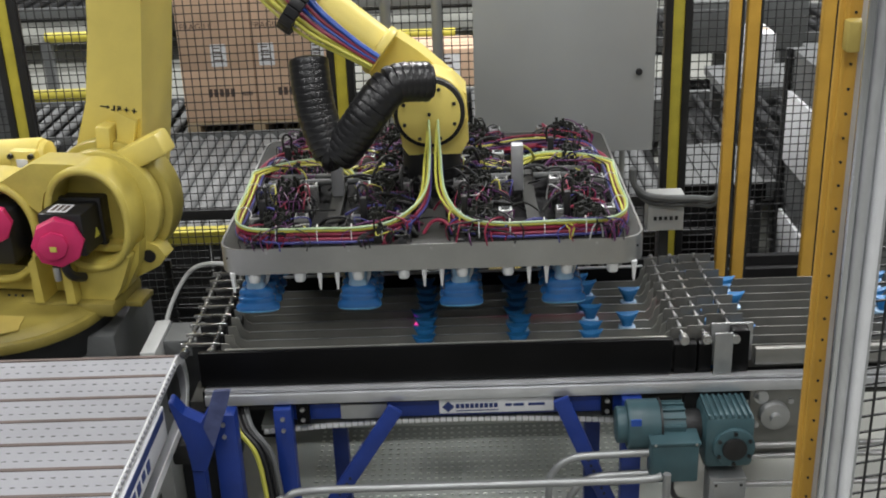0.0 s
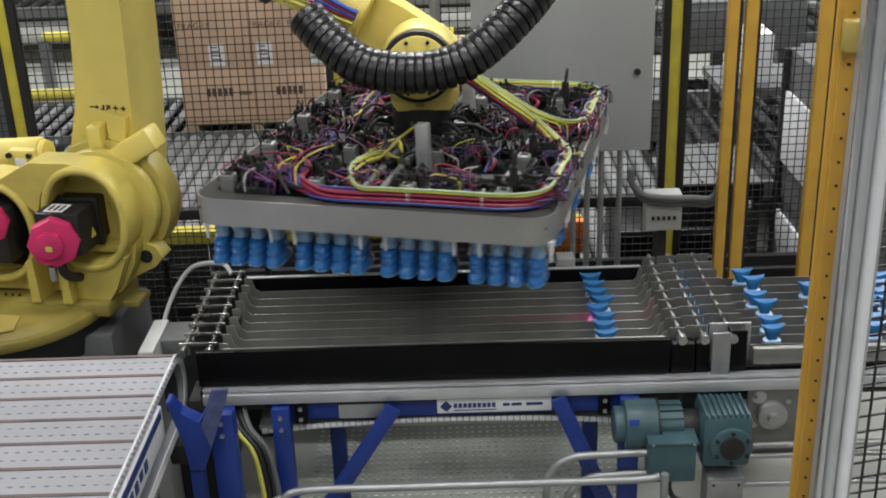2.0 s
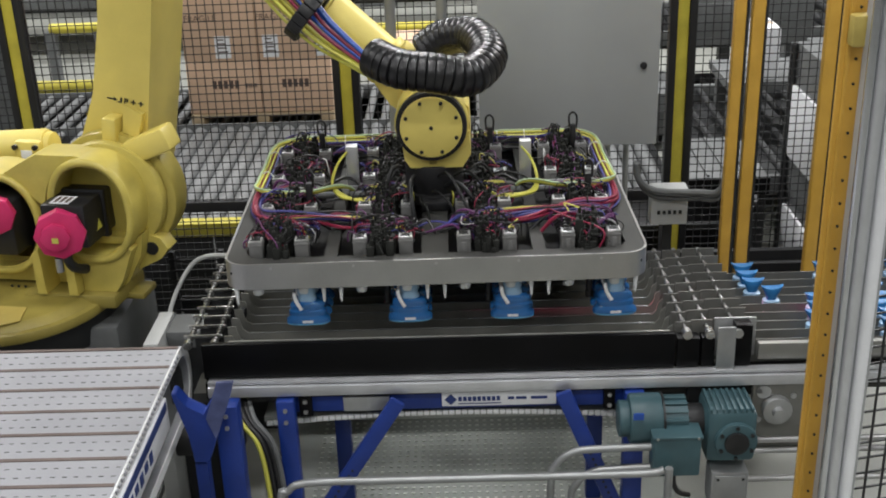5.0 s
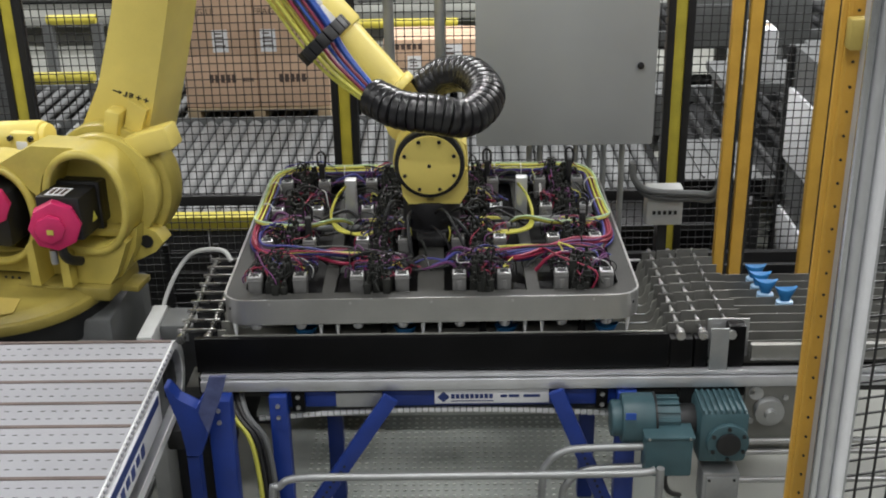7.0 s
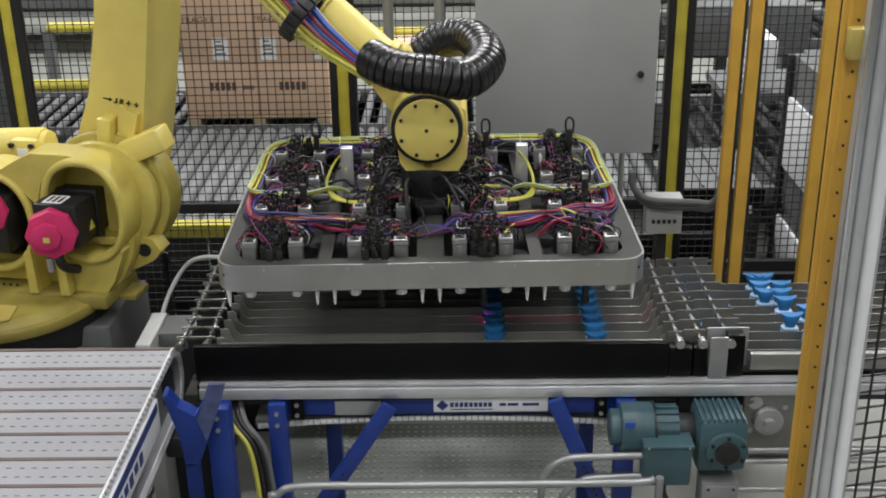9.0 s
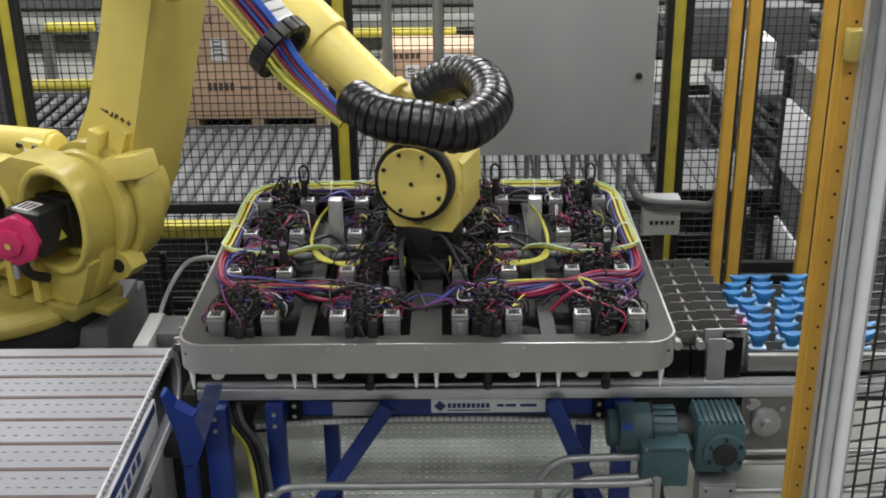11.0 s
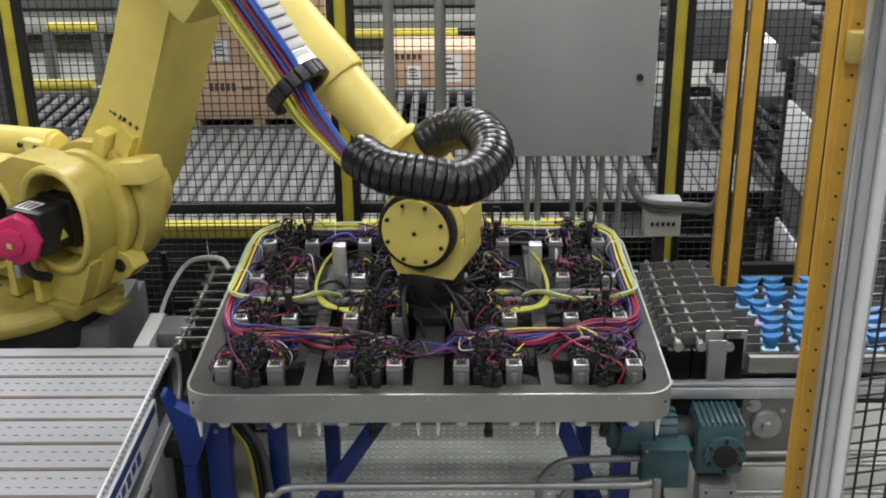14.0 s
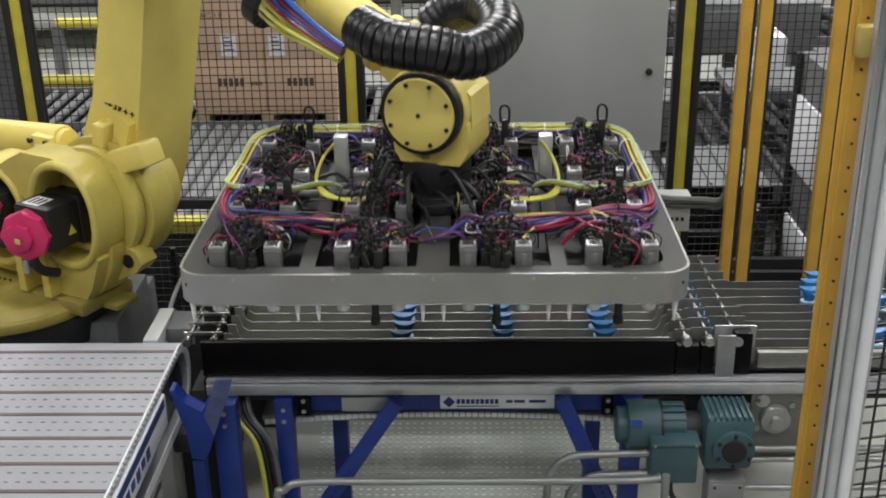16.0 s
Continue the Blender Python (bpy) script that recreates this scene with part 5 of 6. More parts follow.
                tube(bm, [(x0, y0, -0.02), (x0 + 0.01, y0 + 0.005, h * 0.7), ((x0 + x1) / 2 + rng.uniform(-0.03, 0.03), (y0 + y1) / 2 + rng.uniform(-0.05, 0.05), h), (x1, y1, h * 0.6), (x1 + 0.005, y1, -0.02)], rng.choice((0.0018, 0.0022, 0.0026)), 6, 4)
                part("small_tube", bm, mt, u)
    # masts
    for x in (-0.275, 0.305):
        bm = B()
        box(bm, x - 0.019, x + 0.019, 0.07, 0.108, ZT, 0.135, bevel=0.003)
        part("mast", bm, ALU, t, "short aluminium mast")
    # tubes round the rim and across
    for s in (-1, 1):
        sets = ((YTU, "yellow", 0.0, 0.028, 0.0065), (YTU, "yellow", 0.012, 0.020, 0.005), (RED, "red", 0.010, 0.008, 0.0072), (RED, "red", 0.0, 0.0, 0.0072), (IND, "indigo", -0.006, -0.008, 0.0055), (IND, "indigo", 0.018, -0.004, 0.006), (PUR, "purple", 0.022, 0.012, 0.005), (RED, "red", 0.003, 0.014, 0.0066), (RED, "red", 0.014, -0.002, 0.007), (BLK, "black", 0.026, 0.004, 0.007), (IND, "indigo", 0.024, 0.018, 0.0048), (GRN, "pale green", -0.004, 0.035, 0.004))
        for mt, nm, d, h, r in sets:
            bm = B()
            a = 0.583 - d
            b = 0.508 - d
            pts = [(0.014 * s - 0.012, 0.12, 0.21 + h), (0.016 * s - 0.012 + d, 0.24, 0.13 + h), (0.03 * s - 0.01 + d, 0.37, 0.05 + h), (0.10 * s, b - 0.045, h + 0.005), (0.20 * s, b, h), (0.34 * s, b, h), (0.49 * s, b - 0.006, h), (0.558 * s, b - 0.045, h), (a * s, 0.38, h), (a * s, 0.22, h), ((a + 0.004) * s, 0.05, h)]
            if nm not in ("yellow", "pale green") and (d, h) not in ((0.0, 0.0), (-0.006, -0.008)):
                pts = [(0.02 * s, 0.36, -0.03), (0.05 * s, 0.40, 0.0)] + pts[3:]
            if nm in ("yellow", "pale green"):
                pts += [(a * s, -0.02, h), (0.50 * s, -0.075, h + 0.005), (0.40 * s, -0.09 + d, h + 0.01), (0.32 * s, -0.05 + d, h + 0.012), (0.27 * s, -0.02 + 2 * d, h - 0.01), (0.25 * s, 0.01, -0.03)]
            else:
                e, g = rng.uniform(-0.045, 0.045), rng.uniform(-0.01, 0.02)
                pts += [((a + 0.003) * s, -0.12, h), (0.53 * s, -0.23 + e * 0.5, h + g), (0.44 * s, -0.262 + e, h + 0.005 + g), (0.28 * s, -0.27 - e, h + 0.004), (0.20 * s, -0.28 + e, -0.02)]
                r *= 0.95
            tube(bm, pts, r * 0.82, 8, 5)
            part("rim_tube", bm, mt, t, nm + " tube round the rim")
        for k in range(3):
            bm = B()
            x = 0.29 * s
            tube(bm, [(x, 0.06, 0.12), (x + 0.03 * s, 0.02, 0.09), (x + 0.045 * s, -0.03, 0.04), (x + 0.01 * s + 0.01 * k, -0.08, 0.012), (x - 0.08 * s, -0.09 - 0.012 * k, 0.012), (x - 0.13 * s, -0.04, 0.015 + 0.01 * k), (x - 0.06 * s, 0.0, 0.02)], 0.0042, 8, 5)
            part("loop_tube", bm, YTU, t, "yellow looped tube")
        for k in range(6):
            mt = (PUR, PUR, IND, YTU, BLK, RED)[k]
            bm = B()
            y = -0.275 + rng.uniform(-0.02, 0.02)
            tube(bm, [(0.54 * s, y + 0.04, 0.0), (0.44 * s, y, 0.015 + 0.004 * k), (0.30 * s, y + rng.uniform(-0.02, 0.02), 0.02 + 0.003 * k), (0.17 * s, y + rng.uniform(-0.03, 0.03), 0.012), (0.09 * s, y + rng.uniform(-0.08, 0.08), 0.0)], 0.0034, 6, 5)
            part("cross_tube", bm, mt, t)
        for x in (0.14, 0.23, 0.33, 0.45):
            loop = [(x * s, 0.497 + 0.020 * math.cos(w), 0.010 + 0.030 * math.sin(w)) for w in [2 * math.pi * k / 14 for k in range(15)]]
            bm = B()
            tube(bm, loop, 0.0017, 6, 1)
            part("cable_tie", bm, WHT, t, "white cable tie")
        for y in (0.33, 0.12):
            loop = [(0.570 * s + 0.022 * math.cos(w), y, 0.010 + 0.030 * math.sin(w)) for w in [2 * math.pi * k / 14 for k in range(15)]]
            bm = B()
            tube(bm, loop, 0.0017, 6, 1)
            part("cable_tie", bm, WHT, t, "white cable tie")
    for k in range(70):
        mt = (BLK, BLK, VALVE, BLK, PUR, BLK, RED, BLK, IND, DARK)[k % 10]
        x0, y0 = rng.uniform(-0.52, 0.52), rng.choice((-0.30, -0.26, -0.02, 0.02, 0.26, 0.29, 0.44)) + rng.uniform(-0.03, 0.03)
        w, h = rng.uniform(0.08, 0.2) * rng.choice((-1, 1)), rng.uniform(-0.008, 0.03)
        x1 = max(-0.55, min(0.55, x0 + w))
        bm = B()
        tube(bm, [(x0, y0, -0.02), (x0 + (x1 - x0) * 0.3, y0 + rng.uniform(-0.03, 0.03), h), (x0 + (x1 - x0) * 0.7, y0 + rng.uniform(-0.03, 0.03), h + 0.006), (x1, y0 + rng.uniform(-0.04, 0.04), -0.015)], rng.choice((0.003, 0.004, 0.0055)), 6, 4)
        part("web_hose", bm, mt, t)
    for k in range(26):
        w = 2 * math.pi * (k + rng.uniform(-0.3, 0.3)) / 26
        r0, r1, h = rng.uniform(0.09, 0.12), rng.uniform(0.15, 0.24), rng.uniform(0.01, 0.09)
        bm = B()
        tube(bm, [(r0 * math.cos(w), r0 * math.sin(w), h), ((r0 + r1) / 2 * math.cos(w + 0.15), (r0 + r1) / 2 * math.sin(w + 0.15), h + rng.uniform(-0.01, 0.03)), (r1 * math.cos(w + 0.3), r1 * math.sin(w + 0.3), 0.02), (r1 * 1.05 * math.cos(w + 0.35), r1 * 1.05 * math.sin(w + 0.35), -0.025)], rng.choice((0.004, 0.005, 0.007)), 8, 4)
        part("hub_hose", bm, (BLK, DARK, VALVE, BLK)[k % 4], t)
    for y in (-0.03, 0.025):
        for x0, x1 in ((-0.53, -0.33), (-0.28, -0.16), (0.14, 0.28), (0.33, 0.54)):
            bm = B()
            cyl(bm, 0.011, x1 - x0, M(x0, y, 0.004, 0, 90), 12, bevel=0.002)
            part("manifold_tube", bm, MGREY, t, "shiny grey manifold tube")
    for x, y in ((-0.405, 0.40), (-0.10, 0.41), (0.20, 0.40), (0.50, 0.40), (-0.40, -0.13), (0.49, -0.12)):
        bm = B()
        box(bm, x - 0.010, x + 0.010, y - 0.012, y + 0.012, 0.0, 0.085, bevel=0.003)
        tube(bm, [(x - 0.012, y, 0.075), (x - 0.014, y + 0.004, 0.115), (x, y + 0.006, 0.128), (x + 0.014, y + 0.004, 0.112), (x + 0.012, y, 0.07)], 0.004, 8, 5)
        part("hose_fitting", bm, BLK, t, "tall black hose fitting with a loop")
    for x in (-0.15, 0.155, 0.46):
        bm = B()
        cyl(bm, 0.010, 0.09, M(x, -0.43, -0.185), 10)
        cyl(bm, 0.013, 0.02, M(x, -0.43, -0.20), 10, bevel=0.002)
        part("probe", bm, BLK, t, "black probe under the tool")
    return t


# ---- bottles ----
def lathe(bm, prof, seg=20):
    """prof: z, half width along x, half depth along y."""
    rings = []
    for z, a, b in prof:
        ring = []
        for k in range(seg):
            w = 2 * math.pi * k / seg
            c, s = math.cos(w), math.sin(w)
            e = 0.72
            ring.append(bm.verts.new((a * math.copysign(abs(c) ** e, c), b * math.copysign(abs(s) ** e, s), z)))
        rings.append(ring)
    for i in range(len(rings) - 1):
        for k in range(seg):
            bm.faces.new((rings[i][k], rings[i][(k + 1) % seg], rings[i + 1][(k + 1) % seg], rings[i + 1][k]))
    bm.faces.new(rings[0][::-1])
    bm.faces.new(rings[-1])


def bottle_meshes():
    bm = B()
    lathe(bm, [(0.006, 0.060, 0.024), (0.009, 0.0665, 0.0255), (0.018, 0.067, 0.026), (0.028, 0.063, 0.0255), (0.034, 0.055, 0.0235), (0.040, 0.053, 0.022), (0.046, 0.056, 0.024), (0.058, 0.056, 0.0245), (0.063, 0.051, 0.021), (0.068, 0.050, 0.021), (0.074, 0.053, 0.0235), (0.086, 0.050, 0.023), (0.093, 0.042, 0.022), (0.097, 0.031, 0.020)])
    for v in bm.verts:
        v.co.z = 0.006 + (v.co.z - 0.006) * 0.80
    body = mesh_of("bottle_body", bm, BLUEB)
    bm = B()
    lathe(bm, [(0.0, 0.050, 0.018), (0.002, 0.060, 0.023), (0.006, 0.066, 0.0255), (0.009, 0.0665, 0.0257), (0.0095, 0.05, 0.02)])
    foot = mesh_of("base_rim", bm, BLUEL)
    bm = B()
    lathe(bm, [(0.077, 0.026, 0.019), (0.081, 0.029, 0.021), (0.098, 0.024, 0.019), (0.103, 0.028, 0.021), (0.126, 0.027, 0.021), (0.130, 0.018, 0.015)], 16)
    neck = mesh_of("neck_ring", bm, NECK)
    bm = B()
    lathe(bm, [(0.128, 0.016, 0.013), (0.140, 0.018, 0.013), (0.153, 0.025, 0.014), (0.166, 0.034, 0.014), (0.171, 0.037, 0.012)], 20)
    for v in bm.verts:
        if v.co.z > 0.15:
            v.co.z += 0.012 * (v.co.x / 0.037) ** 2 - 0.004
    cap = mesh_of("spray_cap", bm, BLUEC)
    bm = B()
    box(bm, -0.016, 0.016, -0.0275, -0.0265, 0.012, 0.02)
    tag = mesh_of("bottle_label", bm, PAPER)
    bm = B()
    tube(bm, [(-0.034, -0.022, 0.112), (-0.030, -0.028, 0.088), (-0.014, -0.034, 0.060)], 0.0058, 8, 4)
    lever = mesh_of("lever", bm, WHT)
    return body, foot, neck, cap, tag, lever


def make_bottle(meshes):
    t = thing("spray_bottle", M(), "blue plastic spray bottle with white neck and flared base", "bottle", "blue spray bottles")
    for me in meshes:
        part(me.name, me, None, t)
    return t


def corrugated_hose(n):
    t = thing("cable_hose", M(), "thick black corrugated hose bending over the wrist", "hose")
    bm = B()
    prof = [(-0.018, 0.050), (-0.012, 0.059), (0.0, 0.061), (0.010, 0.059), (0.014, 0.051), (0.020, 0.050)]
    rings = []
    for x, r in prof:
        rings.append([bm.verts.new((x, r * math.cos(2 * math.pi * k / 20), r * math.sin(2 * math.pi * k / 20))) for k in range(20)])
    for i in range(len(rings) - 1):
        for k in range(20):
            bm.faces.new((rings[i][k], rings[i + 1][k], rings[i + 1][(k + 1) % 20], rings[i][(k + 1) % 20]))
    bm.faces.new(rings[0])
    bm.faces.new(rings[-1][::-1])
    me = mesh_of("hose_ring", bm, HOSE)
    return [part("hose_ring", me, None, t) for _ in range(n)]


# ---- build ----
hall()
fences()
far_side()
cabinet()
behind_conveyor()
posts()
conveyor()
gear_motor()
sensor_beam()
pipes_in_front()
white_belt()
CAROUSEL, LOWER, FORE, WRIST = robot()
TOOL = gripper_tool()
NRING = 34
RINGS = corrugated_hose(NRING)
BOTTLE = bottle_meshes()

# ---- motion ----
# seconds, x, y, z and turn of the gripper tool
TOOL_ROWS = [
    (0.0, -0.090, 3.610, 1.300, -180.0), (0.5, -0.092, 3.622, 1.325, -180.0), (0.8, -0.095, 3.630, 1.340, -178.5), (1.0, -0.096, 3.634, 1.362, -173.0),
    (1.2, -0.104, 3.632, 1.402, -162.0), (1.4, -0.110, 3.630, 1.438, -148.0), (1.6, -0.115, 3.628, 1.462, -132.0), (1.8, -0.116, 3.602, 1.462, -117.5),
    (2.0, -0.110, 3.585, 1.452, -104.5), (2.2, -0.108, 3.600, 1.453, -89.0), (2.4, -0.106, 3.614, 1.454, -74.5), (2.6, -0.100, 3.613, 1.458, -61.5),
    (2.8, -0.098, 3.608, 1.450, -46.5), (3.0, -0.094, 3.600, 1.412, -29.5), (3.2, -0.092, 3.594, 1.386, -13.0), (3.4, -0.097, 3.584, 1.371, -2.2),
    (3.5, -0.098, 3.582, 1.368, -0.6), (3.7, -0.098, 3.578, 1.366, 0.4), (4.0, -0.097, 3.577, 1.364, 0.8), (4.2, -0.097, 3.579, 1.345, 0.9),
    (5.2, -0.096, 3.590, 1.215, 0.9), (6.3, -0.095, 3.598, 1.112, 0.9), (6.5, -0.095, 3.598, 1.103, 0.9), (7.0, -0.095, 3.595, 1.102, 0.7), (7.5, -0.096, 3.594, 1.110, 0.7),
    (7.75, -0.096, 3.594, 1.145, 0.7), (8.0, -0.097, 3.594, 1.185, 0.8), (8.5, -0.100, 3.588, 1.254, 1.1), (8.8, -0.098, 3.578, 1.258, 1.2), (9.0, -0.095, 3.555, 1.258, 1.3),
    (9.2, -0.093, 3.505, 1.259, 1.2), (9.7, -0.088, 3.28, 1.262, 0.7), (10.2, -0.084, 3.10, 1.264, 0.3), (10.7, -0.081, 3.05, 1.266, 0.0), (11.5, -0.080, 3.046, 1.266, 0.0),
    (12.0, -0.080, 3.040, 1.269, 0.0), (12.6, -0.081, 3.042, 1.268, 0.0), (13.0, -0.081, 3.043, 1.240, 0.0), (13.5, -0.079, 3.050, 1.187, 0.0), (14.0, -0.079, 3.057, 1.120, 0.0),
    (14.3, -0.079, 3.058, 1.108, 0.0), (15.0, -0.080, 3.057, 1.106, 0.0), (15.25, -0.080, 3.052, 1.155, 0.0), (15.5, -0.079, 3.046, 1.243, 0.0), (15.75, -0.081, 3.041, 1.345, 0.0), (16.0, -0.082, 3.037, 1.448, 0.0)]


def tool_at(t):
    for a, b in zip(TOOL_ROWS, TOOL_ROWS[1:]):
        if a[0] <= t <= b[0]:
            w = (t - a[0]) / (b[0] - a[0])
            return [p + (q - p) * w for p, q in zip(a[1:], b[1:])]
    return list(TOOL_ROWS[-1][1:])


def joints(t):
    """Turn of the base, lean of the lower arm and dip of the forearm, for the wrist over the tool."""
    x, y, z, _ = tool_at(t)
    dx, dy, wz = x - J1X, y - J1Y, z + WZ
    turn = math.atan2(dy, dx)
    r = math.hypot(dx, dy) - J2R
    h = wz - J2Z
    D = math.hypot(r, h)
    lift = math.atan2(h, r) + math.acos((L2 * L2 + D * D - L3 * L3) / (2 * L2 * D))
    er, eh = J2R + L2 * math.cos(lift), J2Z + L2 * math.sin(lift)
    dip = math.atan2(wz - eh, r + J2R - er)
    return turn, lift, er, eh, dip, r + J2R, wz


# the hose: points relative to the wrist, in the world's directions
HOSE_HELD = [(-0.135, -0.2, 0.237), (-0.055, -0.24, 0.215), (0.05, -0.24, 0.203), (0.145, -0.2, 0.183), (0.193, -0.08, 0.214), (0.134, 0.04, 0.249), (0.04, 0.09, 0.235), (-0.026, 0.09, 0.194)]
HOSE_SWING = {
    0.0: [(-0.352, -0.21, 0.19), (-0.345, -0.24, 0.12), (-0.327, -0.27, 0.03), (-0.285, -0.30, -0.06), (-0.235, -0.31, -0.02), (-0.175, -0.31, 0.06), (-0.10, -0.28, 0.135), (-0.005, -0.25, 0.135)],
    0.8: [(-0.352, -0.21, 0.18), (-0.345, -0.24, 0.11), (-0.327, -0.27, 0.02), (-0.285, -0.30, -0.06), (-0.225, -0.31, -0.01), (-0.160, -0.31, 0.07), (-0.08, -0.28, 0.14), (0.02, -0.25, 0.145)],
    1.5: [(-0.335, -0.23, 0.135), (-0.30, -0.26, 0.055), (-0.225, -0.30, -0.015), (-0.115, -0.33, -0.055), (-0.02, -0.33, -0.035), (0.07, -0.32, 0.035), (0.155, -0.28, 0.14), (0.245, -0.22, 0.16)],
    2.1: [(-0.31, -0.22, 0.18), (-0.24, -0.27, 0.12), (-0.14, -0.32, 0.06), (0.01, -0.34, 0.045), (0.13, -0.33, 0.065), (0.23, -0.29, 0.12), (0.33, -0.23, 0.20), (0.38, -0.16, 0.25)],
    2.6: [(-0.26, -0.22, 0.21), (-0.17, -0.27, 0.15), (-0.05, -0.32, 0.12), (0.07, -0.32, 0.125), (0.18, -0.30, 0.16), (0.27, -0.22, 0.22), (0.30, -0.12, 0.26), (0.24, -0.04, 0.28)],
    3.0: [(-0.23, -0.21, 0.25), (-0.13, -0.24, 0.21), (0.0, -0.26, 0.19), (0.12, -0.24, 0.19), (0.21, -0.16, 0.22), (0.22, -0.06, 0.26), (0.14, 0.03, 0.28), (0.06, 0.06, 0.25)],
}


def hose_points(t):
    rows = sorted(HOSE_SWING.items()) + [(3.4, HOSE_HELD), (99.0, HOSE_HELD)]
    for (ta, a), (tb, b) in zip(rows, rows[1:]):
        if ta <= t <= tb:
            w = (t - ta) / (tb - ta)
            w = w * w * (3 - 2 * w)
            pts = [Vector(p).lerp(Vector(q), w) for p, q in zip(a, b)]
            break
    x, y, z, _ = tool_at(t)
    turn = joints(t)[0] - radians(11) if t > 4 else 0.0
    m = Matrix.Translation((x, y, z + WZ)) @ Matrix.Rotation(turn * 0.35, 4, "Z")
    return [m @ p for p in pts]


def along(path, n):
    """n poses at even steps along a path, with x along it."""
    d = [0.0]
    for a, b in zip(path, path[1:]):
        d.append(d[-1] + (b - a).length)
    out = []
    for k in range(n):
        s = d[-1] * k / (n - 1)
        i = max(j for j in range(len(d) - 1) if d[j] <= s + 1e-9)
        w = (s - d[i]) / max(1e-9, d[i + 1] - d[i])
        p = path[i].lerp(path[i + 1], w)
        v = (path[min(i + 2, len(path) - 1)] - path[max(i - 1, 0)]).normalized()
        out.append(Matrix.Translation(p) @ v.to_track_quat("X", "Z").to_matrix().to_4x4())
    return out


BX = (-0.390, -0.083, 0.224, 0.531)
BELT = 0.772
SPEED = 0.285


def carried_pose(t, bx, by):
    x, y, z, a = tool_at(t)
    return M(x, y, z, 0, 0, a) @ M(bx, by, -0.240)


def lane_y(k):
    return LANE0 + PITCH * (k + 0.5)


def steady(rows, step=0.5):
    """The same rows with more between them, so that the pace stays even."""
    out = []
    for (ta, a), (tb, b) in zip(rows, rows[1:]):
        n = max(1, int((tb - ta) / step))
        out += [(ta + (tb - ta) * k / n, a.lerp(b, k / n)) for k in range(n)]
    return out + [rows[-1]]


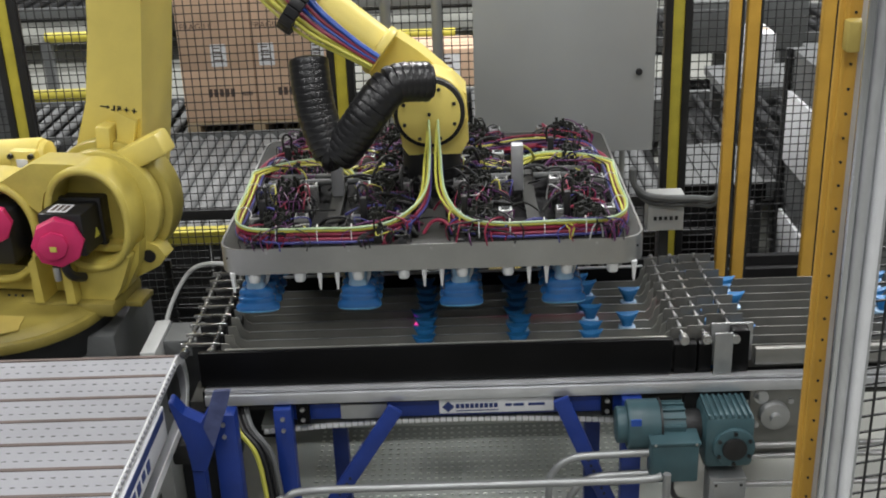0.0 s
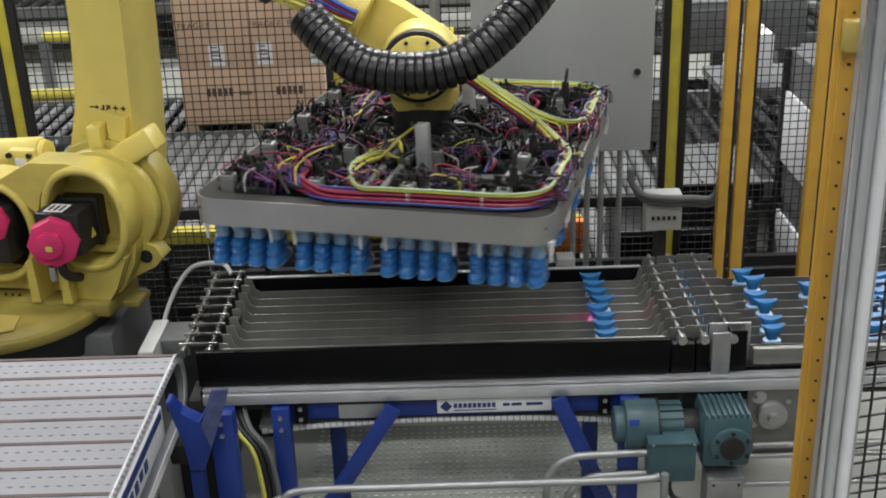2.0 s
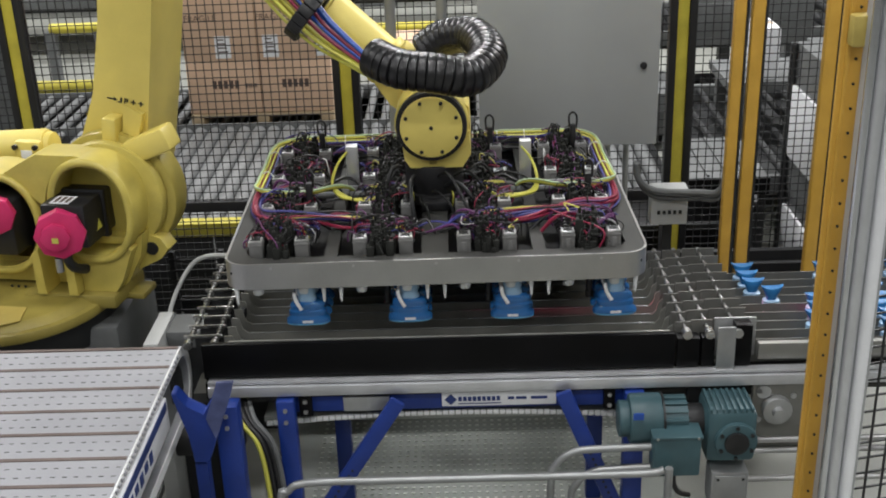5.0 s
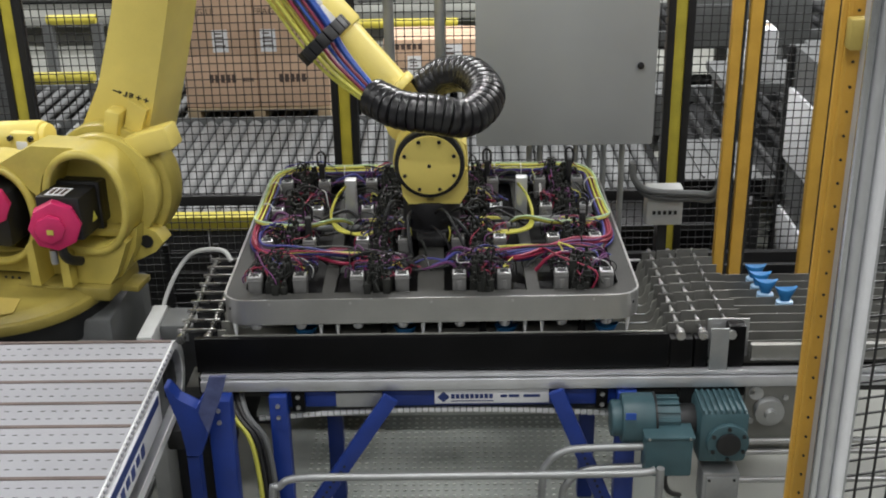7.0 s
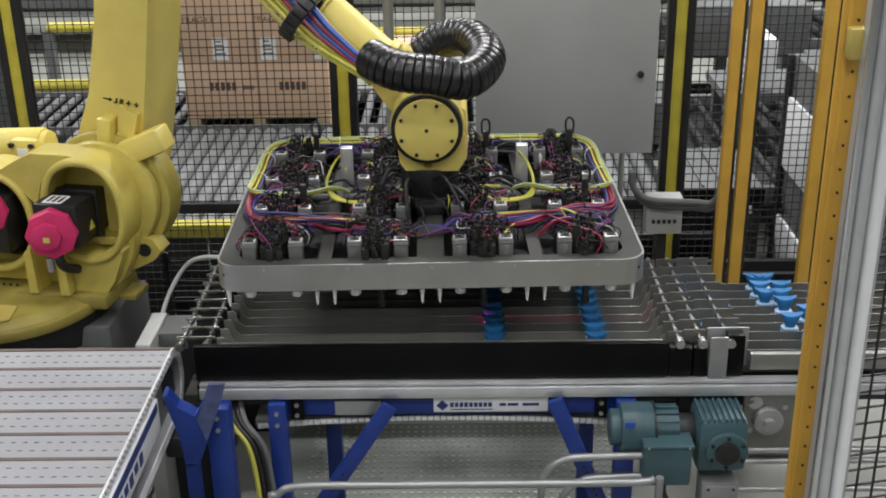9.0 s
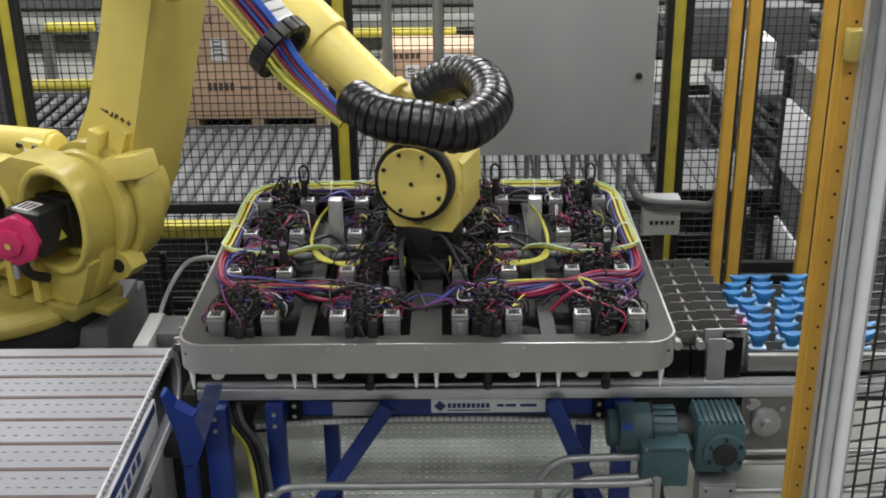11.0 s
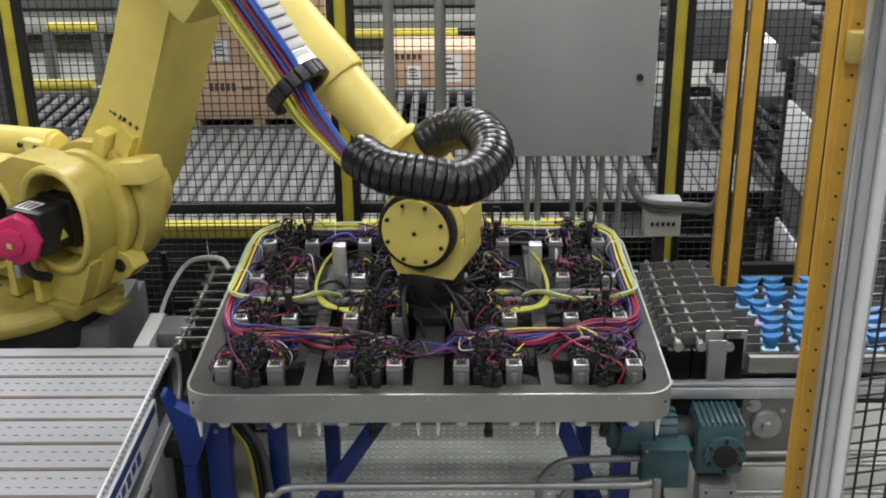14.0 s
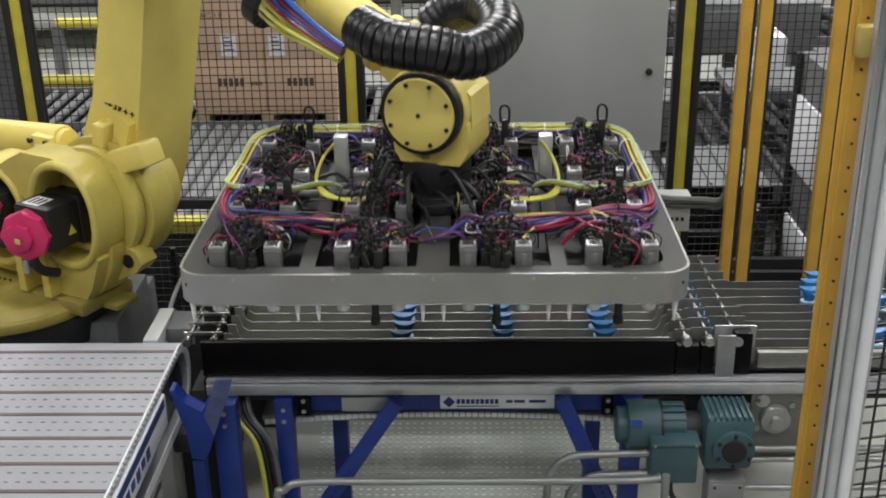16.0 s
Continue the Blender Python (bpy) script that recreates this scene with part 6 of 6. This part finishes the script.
def motions():
    ts = [r[0] for r in TOOL_ROWS]
    walk(TOOL, [(t, M(x, y, z, 0, 0, a)) for t, x, y, z, a in TOOL_ROWS])
    base = {CAROUSEL: [], LOWER: [], FORE: [], WRIST: []}
    for t in ts:
        turn, lift, er, eh, dip, wr, wz = joints(t)
        a = math.degrees(turn)
        base[CAROUSEL].append((t, M(0, 0, 0, 0, 0, a)))
        base[LOWER].append((t, M(0, 0, 0, 0, 0, a) @ M(J2R, 0, J2Z, 0, 90 - math.degrees(lift), 0)))
        base[FORE].append((t, M(0, 0, 0, 0, 0, a) @ M(er, 0, eh, 0, -math.degrees(dip), 0)))
        base[WRIST].append((t, M(0, 0, 0, 0, 0, a) @ M(wr, 0, wz, 0, 0, 9)))
    for ob, rows in base.items():
        walk(ob, rows)
    hose_ts = sorted(set(ts))
    chains = [(t, along(smooth_path(hose_points(t), 8), NRING)) for t in hose_ts]
    for k, ring in enumerate(RINGS):
        walk(ring, [(t, c[k]) for t, c in chains])
    # the white belt is indexed forward once
    for ob in BELT_MARKS:
        walk(ob, [(0.0, M()), (9.3, M()), (9.9, M(0, -0.012, 0)), (10.6, M(0, -0.034, 0)), (11.2, M(0, -0.046, 0)), (16.0, M(0, -0.046, 0))])
    rng = random.Random(11)

    # bottles already on the lanes, travelling out
    for c, x0 in enumerate((-0.125, 0.165, 0.46, 0.80, 1.375, 1.49)):
        for k in range(8):
            b = make_bottle(BOTTLE)
            j = rng.uniform(-0.012, 0.012) if c < 2 else rng.uniform(-0.09, 0.09)
            y, xs = lane_y(k), x0 + j
            stop = 1.265 - 0.113 * (3 - c) + rng.uniform(-0.03, 0.03)
            if c > 3:
                xs = stop - 0.02
            t1 = max(0.05, (stop - xs) / SPEED)
            tw = M(0, 0, 0, 0, 0, rng.uniform(-5, 5))
            rows = [(0.0, M(xs, y, BELT) @ tw), (t1, M(xs + SPEED * t1, y, BELT) @ tw)]
            late = c == 0 and k >= 4
            t2 = 9.2 if late else 4.4 + 0.1 * rng.random()
            xe = xs + SPEED * t1
            if late:
                rows += [(4.6, M(xe, y, BELT) @ tw), (5.6, M(xe + 0.10, y, BELT) @ tw)]
                xe += 0.10
            rows += [(t2, M(xe, y, BELT) @ tw), (t2 + 4.0, M(xe + 1.1, y, BELT) @ tw), (16.0, M(xe + 1.1, y, BELT) @ tw)]
            walk(b, steady(rows))

    # bottles that the tool carries: the near half is set down first, the far half later
    ys = [u + d for u in (-0.39, -0.13, 0.13, 0.39) for d in (-0.084, -0.028, 0.028, 0.084)]
    for c, bx in enumerate(BX):
        for k, by in enumerate(ys):
            b = make_bottle(BOTTLE)
            first = k < 8
            drop = 6.55 if first else 14.45
            rows = [(t, carried_pose(t, bx, by)) for t in ts if t <= drop]
            x, y, z, a = tool_at(drop)
            tw = M(0, 0, 0, 0, 0, rng.uniform(-4, 4))
            xs, yl = x + bx, lane_y(k % 8)
            rows.append((drop + 0.25, M(xs, yl, BELT) @ tw))
            go = 6.92 if first else 15.05
            rows.append((go, M(xs, yl, BELT) @ tw))
            head, rows = rows[:-1], rows[-1:]
            if first:
                stop = 1.24 - 0.105 * (3 - c) + rng.uniform(-0.035, 0.035)
                t1 = go + (stop - xs) / SPEED
                if c < 2:
                    rows.append((9.2, M(xs + SPEED * (9.2 - go), yl, BELT) @ tw))
                    t1 = min(t1, 10.9)
                if c >= 2:
                    rows.append((8.3, M(min(xs + SPEED * 1.38 + rng.uniform(0.0, 0.16), stop - 0.02), yl, BELT) @ tw))
                rows += [(t1, M(stop, yl, BELT) @ tw), (max(13.6, t1 + 0.2), M(stop, yl, BELT) @ tw), (16.0, M(stop + 0.22, yl, BELT) @ tw)]
            else:
                xe = xs + SPEED * 0.95 + rng.uniform(-0.006, 0.006)
                rows.append((16.0, M(xe, yl, BELT) @ tw))
            walk(b, head + steady(rows, 0.4))


motions()
